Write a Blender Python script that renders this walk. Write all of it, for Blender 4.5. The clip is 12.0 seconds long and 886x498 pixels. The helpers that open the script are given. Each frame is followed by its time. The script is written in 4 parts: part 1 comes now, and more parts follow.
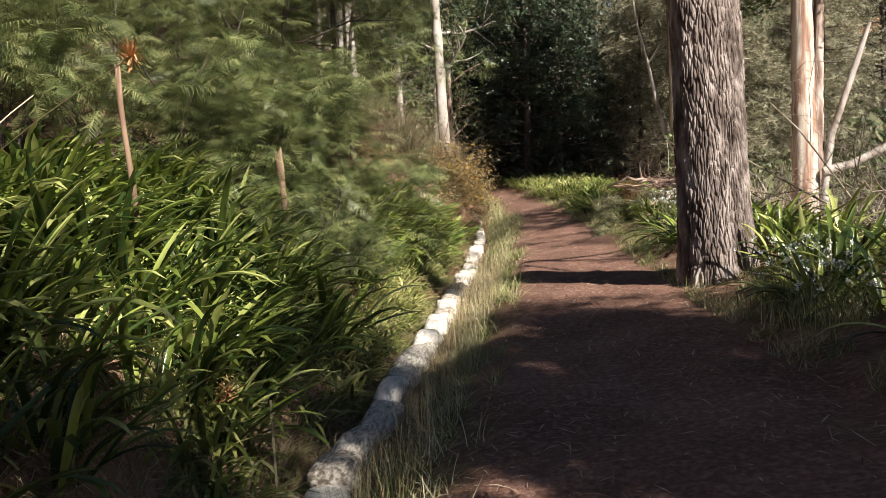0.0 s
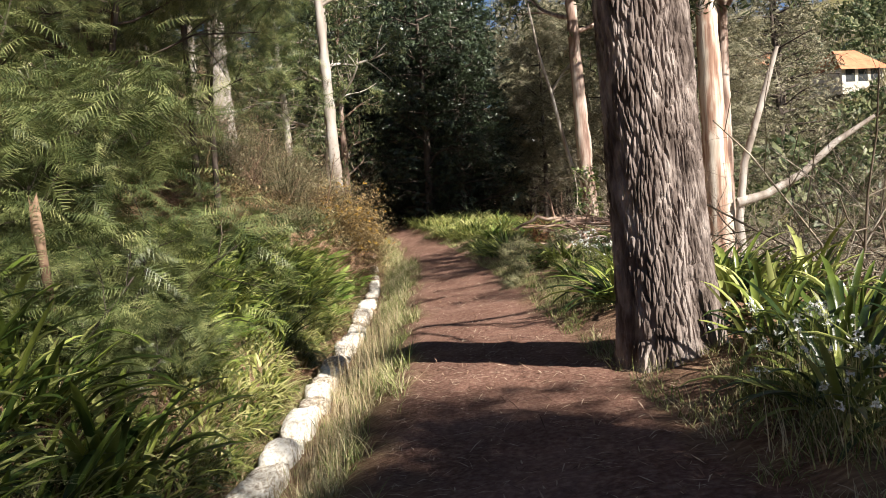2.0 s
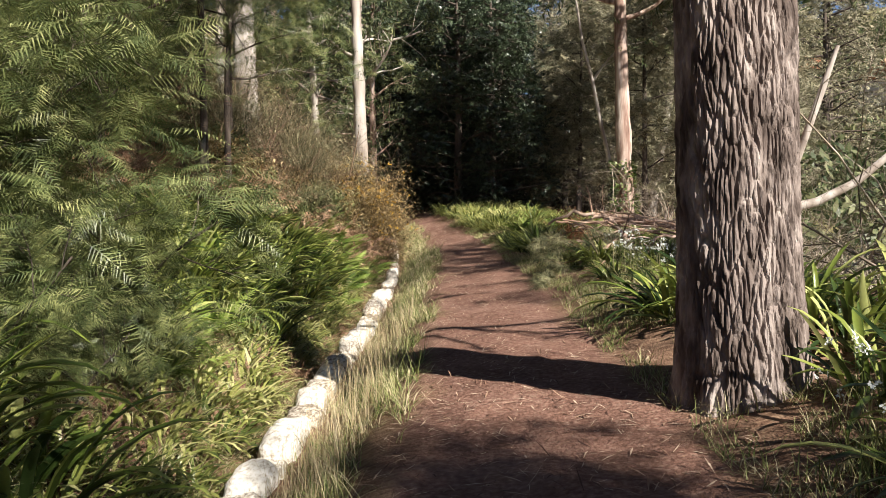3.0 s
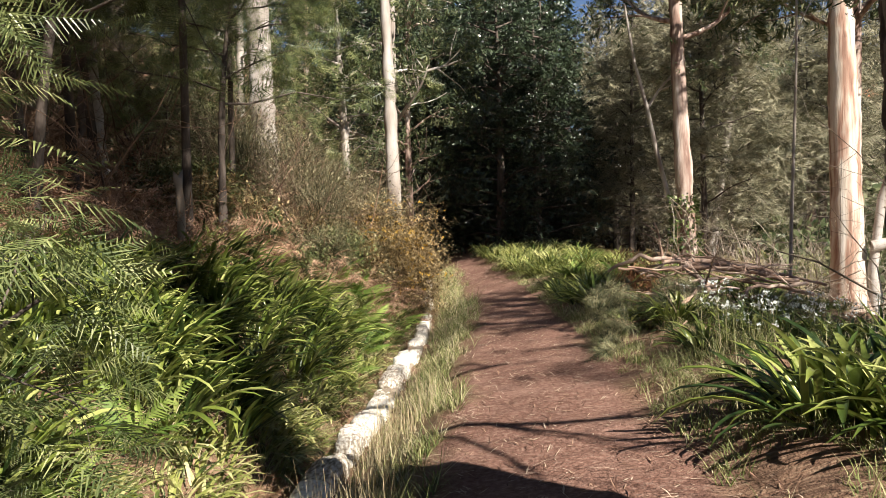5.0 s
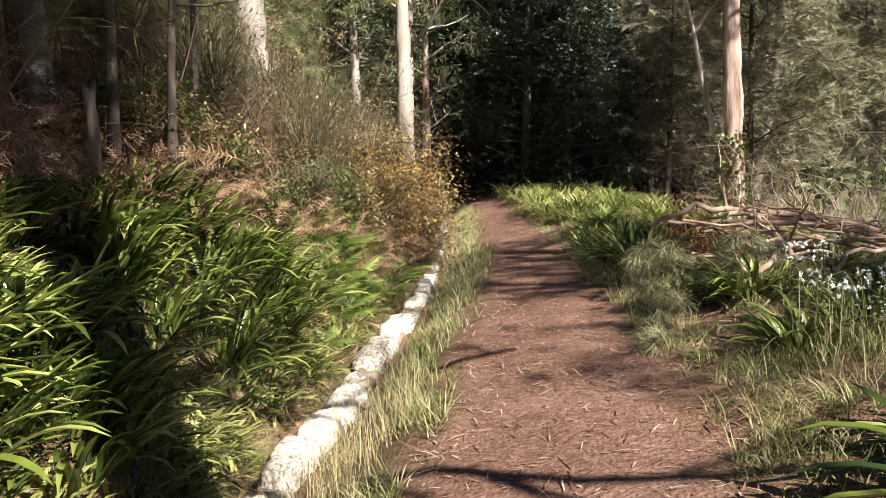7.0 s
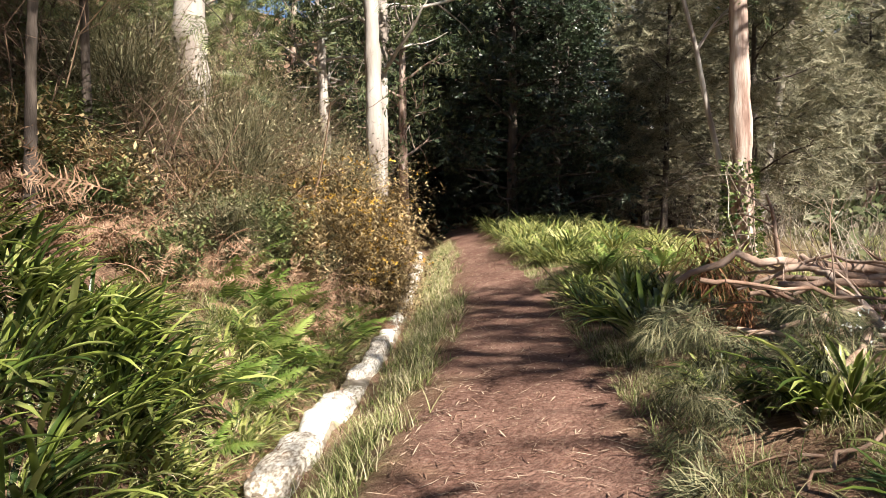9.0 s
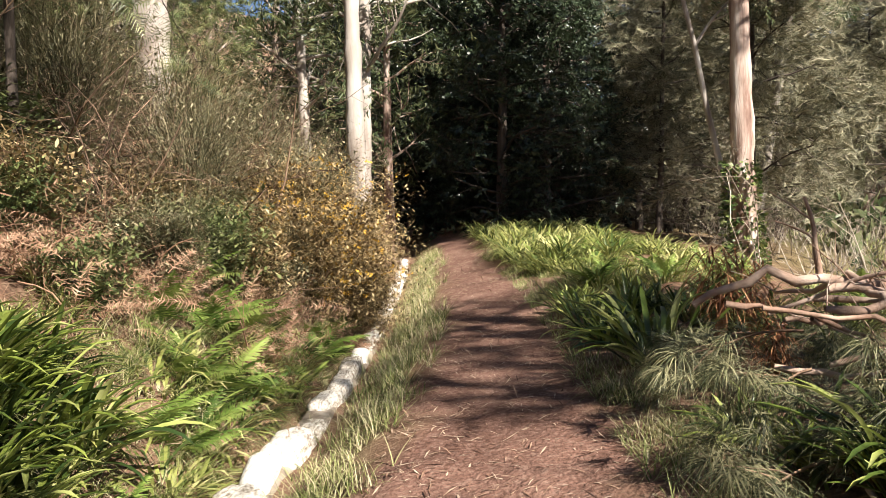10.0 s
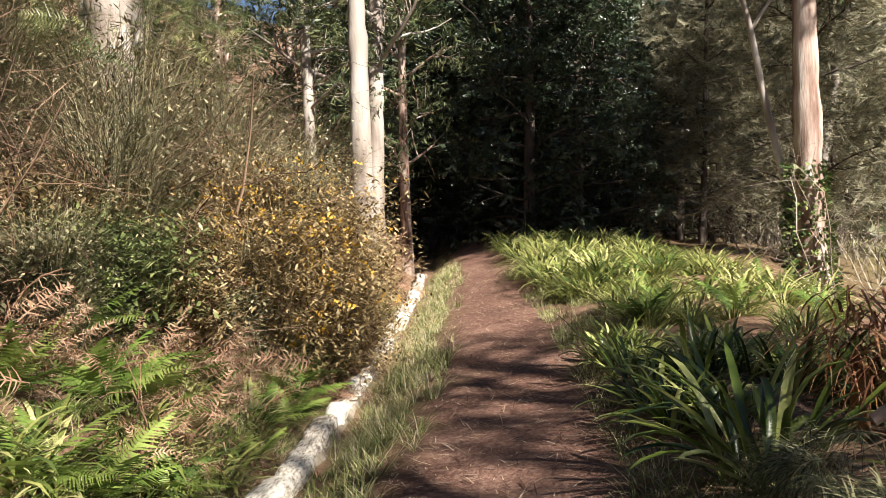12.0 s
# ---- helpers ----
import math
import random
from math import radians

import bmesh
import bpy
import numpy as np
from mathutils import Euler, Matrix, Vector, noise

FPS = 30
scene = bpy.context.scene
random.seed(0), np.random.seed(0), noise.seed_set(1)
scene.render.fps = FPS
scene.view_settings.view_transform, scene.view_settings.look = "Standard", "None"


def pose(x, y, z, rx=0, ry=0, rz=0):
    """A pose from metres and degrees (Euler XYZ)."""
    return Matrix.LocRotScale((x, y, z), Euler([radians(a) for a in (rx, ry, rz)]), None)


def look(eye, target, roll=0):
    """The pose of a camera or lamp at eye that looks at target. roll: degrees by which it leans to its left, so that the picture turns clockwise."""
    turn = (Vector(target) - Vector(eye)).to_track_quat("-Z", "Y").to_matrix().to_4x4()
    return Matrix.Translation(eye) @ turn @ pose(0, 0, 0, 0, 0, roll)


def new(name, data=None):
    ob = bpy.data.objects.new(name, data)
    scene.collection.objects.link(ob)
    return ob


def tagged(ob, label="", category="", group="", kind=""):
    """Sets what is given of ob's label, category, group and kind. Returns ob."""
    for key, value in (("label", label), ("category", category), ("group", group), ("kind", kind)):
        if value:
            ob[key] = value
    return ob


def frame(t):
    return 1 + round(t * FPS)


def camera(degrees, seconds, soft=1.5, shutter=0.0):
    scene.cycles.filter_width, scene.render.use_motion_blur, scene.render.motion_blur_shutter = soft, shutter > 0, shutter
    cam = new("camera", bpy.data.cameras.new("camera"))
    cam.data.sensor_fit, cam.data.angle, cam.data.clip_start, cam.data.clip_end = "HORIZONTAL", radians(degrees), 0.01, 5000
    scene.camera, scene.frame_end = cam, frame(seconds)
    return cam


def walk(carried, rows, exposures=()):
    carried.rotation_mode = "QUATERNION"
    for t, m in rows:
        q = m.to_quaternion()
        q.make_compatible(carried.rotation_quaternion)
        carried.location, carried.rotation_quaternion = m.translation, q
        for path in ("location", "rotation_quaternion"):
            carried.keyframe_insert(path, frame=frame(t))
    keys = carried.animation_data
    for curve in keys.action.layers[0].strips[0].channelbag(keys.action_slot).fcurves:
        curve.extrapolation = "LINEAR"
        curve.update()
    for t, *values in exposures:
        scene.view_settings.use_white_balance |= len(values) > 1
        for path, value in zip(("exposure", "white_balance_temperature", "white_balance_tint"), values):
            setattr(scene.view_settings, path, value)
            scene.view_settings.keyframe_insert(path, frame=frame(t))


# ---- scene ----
cam = camera(53.6, 12.0, 0.75)
METRES, EYE, TILT, LEAN, TURN = 15.0, 1.5, -5.9, 3.0, 7.9
ROWS = [
    (0.0, 0.0, 0.0, 0.0, 0.0, 0.0, -0.0),
    (0.5, 0.0045, 0.0454, 0.0042, -0.71, 0.67, 1.97),
    (1.0, 0.0126, 0.0884, 0.0079, -1.69, 1.03, 2.0),
    (1.5, 0.0233, 0.1311, 0.014, -4.67, 1.94, 2.09),
    (2.0, 0.0291, 0.173, 0.0199, -5.94, 2.37, 2.07),
    (2.5, 0.0362, 0.2143, 0.0233, -4.45, 1.66, 0.95),
    (3.0, 0.0392, 0.2577, 0.0265, -4.4, 1.55, -1.62),
    (5.0, 0.0617, 0.4245, 0.0443, -1.34, 4.05, -1.06),
    (5.5, 0.0657, 0.4651, 0.048, -1.28, 3.74, -1.19),
    (6.0, 0.0705, 0.5048, 0.0507, 0.7, 0.07, -2.88),
    (6.5, 0.0755, 0.5475, 0.0544, 0.61, -0.3, -3.43),
    (7.0, 0.0847, 0.5872, 0.0593, 0.38, -0.03, -2.15),
    (9.0, 0.1072, 0.7524, 0.0772, -0.29, 1.95, -2.25),
    (9.5, 0.114, 0.7906, 0.0812, -0.54, 2.23, -2.09),
    (10.0, 0.1176, 0.8265, 0.0847, -0.79, 2.24, -1.99),
    (10.5, 0.1253, 0.8653, 0.0884, -0.36, 2.45, -2.01),
    (11.0, 0.1307, 0.9049, 0.094, 1.18, 2.42, -2.08),
    (11.5, 0.1337, 0.9465, 0.0985, 0.92, 2.79, -1.89),
    (12.0, 0.137, 0.9838, 0.1017, 1.26, 2.69, -1.99),
]
walk(cam, [(t, pose(0, 0, EYE, TILT, LEAN, TURN) @ pose(METRES * x, METRES * y, METRES * z, 90 + pitch, roll, yaw)) for t, x, y, z, yaw, pitch, roll in ROWS], [(0.0, 1.26), (3.0, 1.28), (6.0, 1.34), (9.0, 1.52), (12.0, 1.46)])

# ---- light ----
world = bpy.data.worlds.new("sky")
scene.world = world
world.use_nodes = True
SUN_TO = Vector((0.522, -0.561, 0.643))
wn = world.node_tree.nodes
sky = wn.new("ShaderNodeTexSky")
sky.sky_type, sky.sun_disc = "NISHITA", False
sky.sun_elevation, sky.sun_rotation = radians(40), radians(137)
sky.altitude, sky.air_density, sky.dust_density = 1200, 0.55, 0.3
wn["Background"].inputs["Strength"].default_value = 0.05
world.node_tree.links.new(sky.outputs["Color"], wn["Background"].inputs["Color"])
sun_data = bpy.data.lights.new("sun", "SUN")
sun_data.energy, sun_data.angle, sun_data.color = 5.0, radians(0.6), (1.0, 0.93, 0.83)
sun = new("sun", sun_data)
sun.matrix_world = look(SUN_TO * 60, (0, 0, 0))


# ---- materials ----
def material(name, ramp, scale=6.0, stretch=(1, 1, 1), rough=0.8, bump=0.3, bump_scale=40.0, through_light=0.0, island=0.0, spec=0.3, obj=0.0):
    """Noise-driven colour ramp with fine relief; island / obj: spread of value between leaves / objects."""
    m = bpy.data.materials.new(name)
    m.use_nodes = True
    n, l = m.node_tree.nodes, m.node_tree.links
    bsdf, out = n["Principled BSDF"], n["Material Output"]
    tc, mp = n.new("ShaderNodeTexCoord"), n.new("ShaderNodeMapping")
    mp.inputs["Scale"].default_value = stretch
    l.new(tc.outputs["Object"], mp.inputs["Vector"])
    t1 = n.new("ShaderNodeTexNoise")
    t1.inputs["Scale"].default_value, t1.inputs["Detail"].default_value = scale, 6
    l.new(mp.outputs["Vector"], t1.inputs["Vector"])
    cr = n.new("ShaderNodeValToRGB")
    e = cr.color_ramp.elements
    stops = [0.3 + 0.4 * i / (len(ramp) - 1) for i in range(len(ramp))]
    e[0].position, e[1].position = stops[0], stops[-1]
    e[0].color, e[1].color = (*ramp[0], 1), (*ramp[-1], 1)
    for p, c in list(zip(stops, ramp))[1:-1]:
        e.new(p).color = (*c, 1)
    fac = t1.outputs["Fac"]
    if island or obj:
        src = n.new("ShaderNodeNewGeometry").outputs["Random Per Island"] if island else n.new("ShaderNodeObjectInfo").outputs["Random"]
        ma = n.new("ShaderNodeMath")
        ma.operation = "MULTIPLY_ADD"
        l.new(src, ma.inputs[0])
        ma.inputs[1].default_value = island or obj
        l.new(fac, ma.inputs[2])
        mb = n.new("ShaderNodeMath")
        mb.operation = "SUBTRACT"
        mb.inputs[1].default_value = (island or obj) / 2
        l.new(ma.outputs[0], mb.inputs[0])
        fac = mb.outputs[0]
    l.new(fac, cr.inputs["Fac"])
    l.new(cr.outputs["Color"], bsdf.inputs["Base Color"])
    bsdf.inputs["Roughness"].default_value = rough
    bsdf.inputs["Specular IOR Level"].default_value = spec
    if bump:
        t2, bp = n.new("ShaderNodeTexNoise"), n.new("ShaderNodeBump")
        t2.inputs["Scale"].default_value, t2.inputs["Detail"].default_value = bump_scale, 4
        l.new(mp.outputs["Vector"], t2.inputs["Vector"])
        bp.inputs["Strength"].default_value, bp.inputs["Distance"].default_value = bump, 0.02
        l.new(t2.outputs["Fac"], bp.inputs["Height"])
        l.new(bp.outputs["Normal"], bsdf.inputs["Normal"])
    if through_light:
        tr, mx = n.new("ShaderNodeBsdfTranslucent"), n.new("ShaderNodeMixShader")
        l.new(cr.outputs["Color"], tr.inputs["Color"])
        mx.inputs["Fac"].default_value = through_light
        l.new(bsdf.outputs[0], mx.inputs[1])
        l.new(tr.outputs[0], mx.inputs[2])
        l.new(mx.outputs[0], out.inputs["Surface"])
    return m


AGAP = material("agapanthus_leaf", [(0.03, 0.054, 0.014), (0.094, 0.134, 0.024), (0.225, 0.268, 0.054), (0.44, 0.46, 0.17)], 1.4, rough=0.3, bump=0.1, bump_scale=60, through_light=0.25, island=0.5, spec=0.6)
AGAP_OBJ = material("agapanthus_single_leaf", [(0.03, 0.054, 0.014), (0.094, 0.134, 0.024), (0.225, 0.268, 0.054), (0.44, 0.46, 0.17)], 1.4, rough=0.28, bump=0.1, bump_scale=60, through_light=0.25, obj=0.5, spec=0.6)
# agapanthus leaf again, paler and yellower: sunlight and highlights put into its colour
AGAPFAR = material("sun_tinted_strap_leaf", [(0.055, 0.082, 0.022), (0.155, 0.185, 0.045), (0.3, 0.31, 0.09), (0.5, 0.48, 0.22)], 1.4, rough=0.35, bump=0, through_light=0.22, island=0.45, spec=0.5)
GRASS = material("grass_blade", [(0.085, 0.11, 0.03), (0.21, 0.235, 0.075), (0.39, 0.375, 0.18), (0.57, 0.49, 0.32)], 2.0, rough=0.6, bump=0, through_light=0.25, island=0.45)
STRAW = material("dry_straw", [(0.32, 0.24, 0.13), (0.48, 0.38, 0.23), (0.6, 0.5, 0.33)], 3.0, rough=0.75, bump=0, through_light=0.15, island=0.4)
FERN = material("fern_green", [(0.055, 0.1, 0.02), (0.14, 0.215, 0.04), (0.27, 0.34, 0.085)], 3.0, rough=0.55, bump=0, through_light=0.3, obj=0.4)
DEADFERN = material("fern_dead", [(0.12, 0.062, 0.035), (0.33, 0.195, 0.125), (0.52, 0.36, 0.25)], 7.0, rough=0.85, bump=0, through_light=0.15, island=0.12)
MIMOSA = material("mimosa_leaf", [(0.02, 0.032, 0.01), (0.07, 0.095, 0.032), (0.18, 0.205, 0.075), (0.37, 0.38, 0.17)], 4.0, rough=0.42, bump=0, through_light=0.2, island=0.12, spec=0.5)
EUCLEAF = material("eucalyptus_leaf", [(0.035, 0.055, 0.022), (0.09, 0.115, 0.05), (0.19, 0.2, 0.1)], 1.0, rough=0.45, bump=0, through_light=0.2, island=0.5)
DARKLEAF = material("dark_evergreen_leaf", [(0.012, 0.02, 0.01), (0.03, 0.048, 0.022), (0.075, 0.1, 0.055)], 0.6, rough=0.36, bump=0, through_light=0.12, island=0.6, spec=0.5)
PINE = material("pine_needle", [(0.1, 0.1, 0.06), (0.24, 0.225, 0.14), (0.43, 0.39, 0.27)], 1.0, rough=0.6, bump=0, through_light=0.2, island=0.5)
IVY = material("ivy_leaf", [(0.03, 0.055, 0.015), (0.085, 0.125, 0.035), (0.22, 0.26, 0.09)], 3.0, rough=0.4, bump=0, through_light=0.15, island=0.5)
CUTNEEDLE = material("cut_pine_needle", [(0.03, 0.036, 0.016), (0.11, 0.115, 0.055), (0.32, 0.3, 0.17)], 3.0, rough=0.5, bump=0, through_light=0.12, island=0.6)
BROOM = material("broom_stem", [(0.06, 0.06, 0.03), (0.18, 0.165, 0.09), (0.38, 0.34, 0.21)], 1.2, rough=0.7, bump=0, through_light=0.1, island=0.5)
GORSE = material("gorse_leaf", [(0.09, 0.06, 0.028), (0.26, 0.185, 0.085), (0.48, 0.37, 0.2)], 2.5, rough=0.7, bump=0, through_light=0.2, island=0.5)
RUST = material("rusty_frond", [(0.13, 0.05, 0.025), (0.34, 0.15, 0.07), (0.5, 0.27, 0.14)], 4.0, rough=0.8, bump=0, through_light=0.2, island=0.5)
BLOOM = material("yellow_bloom", [(0.45, 0.25, 0.03), (0.68, 0.42, 0.06)], 5.0, rough=0.6, bump=0, through_light=0.2, island=0.4)
BLOOMDRY = material("dried_bloom", [(0.3, 0.15, 0.06), (0.5, 0.28, 0.13)], 5.0, rough=0.8, bump=0, island=0.4)
PETAL = material("white_petal", [(0.7, 0.72, 0.68), (0.85, 0.86, 0.83)], 5.0, rough=0.6, bump=0, through_light=0.2)
TWIG = material("grey_twig", [(0.14, 0.11, 0.085), (0.27, 0.22, 0.17), (0.42, 0.37, 0.3)], 2.0, rough=0.85, bump=0, island=0.5)
BROWNTWIG = material("brown_twig", [(0.08, 0.05, 0.035), (0.19, 0.12, 0.08), (0.33, 0.22, 0.15)], 2.0, rough=0.85, bump=0, island=0.5)
BARK = material("furrowed_bark", [(0.04, 0.028, 0.023), (0.12, 0.092, 0.08), (0.25, 0.205, 0.185), (0.39, 0.34, 0.31)], 9.0, (1, 1, 0.35), rough=0.9, bump=0.8, bump_scale=45)
SMOOTHBARK = material("eucalyptus_bark", [(0.15, 0.115, 0.095), (0.29, 0.245, 0.21), (0.4, 0.36, 0.325), (0.5, 0.47, 0.44)], 2.2, (1.3, 1.3, 0.28), rough=0.7, bump=0.35, bump_scale=18)
REDBARK = material("peeling_red_bark", [(0.08, 0.045, 0.035), (0.22, 0.14, 0.11), (0.42, 0.32, 0.27), (0.6, 0.53, 0.48)], 3.4, (1.6, 1.6, 0.22), rough=0.8, bump=0.6, bump_scale=22)
WHITEBARK = material("white_peeling_bark", [(0.12, 0.06, 0.042), (0.33, 0.2, 0.145), (0.54, 0.46, 0.38), (0.68, 0.63, 0.56)], 2.6, (2, 2, 0.16), rough=0.75, bump=0.5, bump_scale=20)
DARKBARK = material("dark_bark", [(0.035, 0.027, 0.022), (0.075, 0.058, 0.048), (0.14, 0.11, 0.09)], 5.0, (1, 1, 0.3), rough=0.9, bump=0.7, bump_scale=30)
STONE = material("limewashed_stone", [(0.2, 0.16, 0.12), (0.5, 0.44, 0.37), (0.74, 0.7, 0.63), (0.84, 0.81, 0.77)], 5.5, rough=0.9, bump=0.6, bump_scale=26, obj=0.25)
MORTAR = material("levada_mortar", [(0.12, 0.09, 0.065), (0.26, 0.21, 0.16), (0.4, 0.35, 0.29)], 7.0, rough=0.95, bump=0.6)
CUTWOOD = material("peeled_branch", [(0.22, 0.13, 0.09), (0.38, 0.26, 0.195), (0.52, 0.4, 0.33)], 5.0, (1, 1, 1), rough=0.75, bump=0.4, obj=0.3)
LITTER = material("leaf_litter", [(0.09, 0.045, 0.03), (0.22, 0.12, 0.08), (0.34, 0.22, 0.15), (0.46, 0.35, 0.26)], 4.0, rough=0.85, bump=0, island=0.6)
ROOF = material("terracotta_roof", [(0.4, 0.15, 0.08), (0.55, 0.24, 0.13)], 2.0, rough=0.85)
PLASTER = material("house_plaster", [(0.6, 0.55, 0.48), (0.72, 0.68, 0.6)], 0.8, rough=0.9)
WINDOWDARK = material("window_glass", [(0.03, 0.035, 0.04), (0.06, 0.065, 0.07)], 1.0, rough=0.1, bump=0)


def ground_material():
    """Red earth on the path, needle litter on the banks, grass far off: mixed by the sheet's own masks."""
    m = bpy.data.materials.new("forest_ground")
    m.use_nodes = True
    n, l = m.node_tree.nodes, m.node_tree.links
    bsdf = n["Principled BSDF"]
    tc = n.new("ShaderNodeTexCoord")

    def noise_tex(scale, detail=7, stretch=None):
        t = n.new("ShaderNodeTexNoise")
        t.inputs["Scale"].default_value, t.inputs["Detail"].default_value = scale, detail
        if stretch:
            mp = n.new("ShaderNodeMapping")
            mp.inputs["Scale"].default_value = stretch
            l.new(tc.outputs["Object"], mp.inputs["Vector"])
            l.new(mp.outputs["Vector"], t.inputs["Vector"])
        else:
            l.new(tc.outputs["Object"], t.inputs["Vector"])
        return t.outputs["Fac"]

    def ramp(fac, cols):
        cr = n.new("ShaderNodeValToRGB")
        e = cr.color_ramp.elements
        e[0].position, e[1].position = 0.32, 0.68
        e[0].color, e[1].color = (*cols[0], 1), (*cols[-1], 1)
        for i, c in enumerate(cols[1:-1]):
            e.new(0.32 + 0.36 * (i + 1) / (len(cols) - 1)).color = (*c, 1)
        l.new(fac, cr.inputs["Fac"])
        return cr.outputs["Color"]

    def mix(fac, a, b, mode="MIX"):
        x = n.new("ShaderNodeMix")
        x.data_type, x.blend_type = "RGBA", mode
        if isinstance(fac, float):
            x.inputs[0].default_value = fac
        else:
            l.new(fac, x.inputs[0])
        l.new(a, x.inputs[6])
        l.new(b, x.inputs[7])
        return x.outputs[2]

    earth = mix(0.45, ramp(noise_tex(1.1), [(0.1, 0.05, 0.035), (0.17, 0.09, 0.065), (0.25, 0.145, 0.11)]), ramp(noise_tex(26), [(0.08, 0.04, 0.03), (0.2, 0.11, 0.085), (0.36, 0.24, 0.19)]))
    needles = ramp(noise_tex(14, 8, (0.7, 2.6, 1)), [(0.07, 0.035, 0.025), (0.2, 0.115, 0.075), (0.36, 0.25, 0.17)])
    litter = mix(0.5, needles, ramp(noise_tex(2.0), [(0.07, 0.045, 0.03), (0.17, 0.1, 0.065), (0.26, 0.18, 0.11)]))
    turf = ramp(noise_tex(0.6), [(0.09, 0.085, 0.04), (0.16, 0.16, 0.06), (0.24, 0.23, 0.1)])
    at = n.new("ShaderNodeAttribute")
    at.attribute_name = "cover"
    sp = n.new("ShaderNodeSeparateColor")
    l.new(at.outputs["Color"], sp.inputs[0])
    col = mix(sp.outputs["Red"], litter, earth)
    col = mix(sp.outputs["Green"], col, turf)
    l.new(col, bsdf.inputs["Base Color"])
    bsdf.inputs["Roughness"].default_value = 0.92
    bsdf.inputs["Specular IOR Level"].default_value = 0.15
    add = n.new("ShaderNodeMath")
    add.operation = "ADD"
    l.new(noise_tex(9), add.inputs[0])
    l.new(noise_tex(45, 5), add.inputs[1])
    bp = n.new("ShaderNodeBump")
    bp.inputs["Strength"].default_value, bp.inputs["Distance"].default_value = 0.75, 0.03
    l.new(add.outputs[0], bp.inputs["Height"])
    l.new(bp.outputs["Normal"], bsdf.inputs["Normal"])
    return m


GROUND = ground_material()
rng = np.random.default_rng(7)


# ---- geometry tools ----
def mesh_of(name, chunks, mats, smooth=True):
    """One mesh from chunks of (vertices, quads[, material slot])."""
    V, Q, S, n = [], [], [], 0
    for c in chunks:
        v, q = np.asarray(c[0], float).reshape(-1, 3), np.asarray(c[1], int).reshape(-1, 4)
        V.append(v), Q.append(q + n), S.append(np.full(len(q), c[2] if len(c) > 2 else 0))
        n += len(v)
    V, Q, S = np.concatenate(V), np.concatenate(Q), np.concatenate(S)
    me = bpy.data.meshes.new(name)
    me.vertices.add(len(V))
    me.vertices.foreach_set("co", V.ravel())
    me.loops.add(Q.size)
    me.loops.foreach_set("vertex_index", Q.ravel())
    me.polygons.add(len(Q))
    me.polygons.foreach_set("loop_start", np.arange(0, Q.size, 4))
    me.polygons.foreach_set("material_index", S)
    me.polygons.foreach_set("use_smooth", np.full(len(Q), smooth))
    me.update(calc_edges=True)
    me.validate()
    for m in mats if isinstance(mats, (list, tuple)) else [mats]:
        me.materials.append(m)
    return me


def part(name, me, parent, label="", m=None):
    ob = new(name, me)
    ob.parent = parent
    if m is not None:
        ob.matrix_basis = m
    return tagged(ob, label)


def thing(name, label, category, m, me=None, group="", kind=""):
    ob = new(name, me)
    ob.matrix_basis = m
    return tagged(ob, label, category, group, kind)


def vnoise(x, y, s=0.0):
    xi, yi = np.floor(x), np.floor(y)
    fx, fy = x - xi, y - yi
    fx, fy = fx * fx * (3 - 2 * fx), fy * fy * (3 - 2 * fy)

    def h(a, b):
        v = np.sin(a * 127.1 + b * 311.7 + s * 74.7) * 43758.5453
        return v - np.floor(v)
    return (h(xi, yi) * (1 - fx) + h(xi + 1, yi) * fx) * (1 - fy) + (h(xi, yi + 1) * (1 - fx) + h(xi + 1, yi + 1) * fx) * fy


def ribbons(base, az, e0, e1, L, w, seg=5, shape="strap", fold=0.3, power=1.0):
    """Many arching blades at once: base (n,3), azimuth, first and last rise, length, width."""
    base = np.asarray(base, float).reshape(-1, 3)
    n = len(base)
    az, e0, e1, L, w = [np.broadcast_to(np.asarray(a, float), (n,)) for a in (az, e0, e1, L, w)]
    t = np.linspace(0, 1, seg + 1)
    el = e0[:, None] + (e1 - e0)[:, None] * t[None] ** power
    d = np.stack([np.cos(el) * np.cos(az)[:, None], np.cos(el) * np.sin(az)[:, None], np.sin(el)], -1)
    steps = (d[:, :-1] + d[:, 1:]) / 2 * (L / seg)[:, None, None]
    p = np.concatenate([np.zeros((n, 1, 3)), np.cumsum(steps, 1)], 1) + base[:, None]
    side = np.stack([-np.sin(az), np.cos(az), np.zeros(n)], -1)[:, None]
    up = np.stack([-np.sin(el) * np.cos(az)[:, None], -np.sin(el) * np.sin(az)[:, None], np.cos(el)], -1)
    prof = {"strap": np.minimum(1, 0.55 + 1.6 * t) * np.sqrt(np.maximum(0, 1 - t ** 5)), "blade": 1 - t * 0.93, "leaf": np.sin(np.pi * np.minimum(0.97, 0.1 + 0.9 * t)), "even": np.ones_like(t)}[shape]
    hw = (w[:, None] / 2 * np.maximum(prof, 0.03)[None])[..., None]
    if fold:
        v = np.stack([p - side * hw + up * hw * fold, p - up * hw * fold, p + side * hw + up * hw * fold], 2)
        k = 3
    else:
        v = np.stack([p - side * hw, p + side * hw], 2)
        k = 2
    idx = np.arange(n * (seg + 1) * k).reshape(n, seg + 1, k)
    q = np.stack([idx[:, :-1, :-1], idx[:, :-1, 1:], idx[:, 1:, 1:], idx[:, 1:, :-1]], -1)
    return v.reshape(-1, 3), q.reshape(-1, 4)


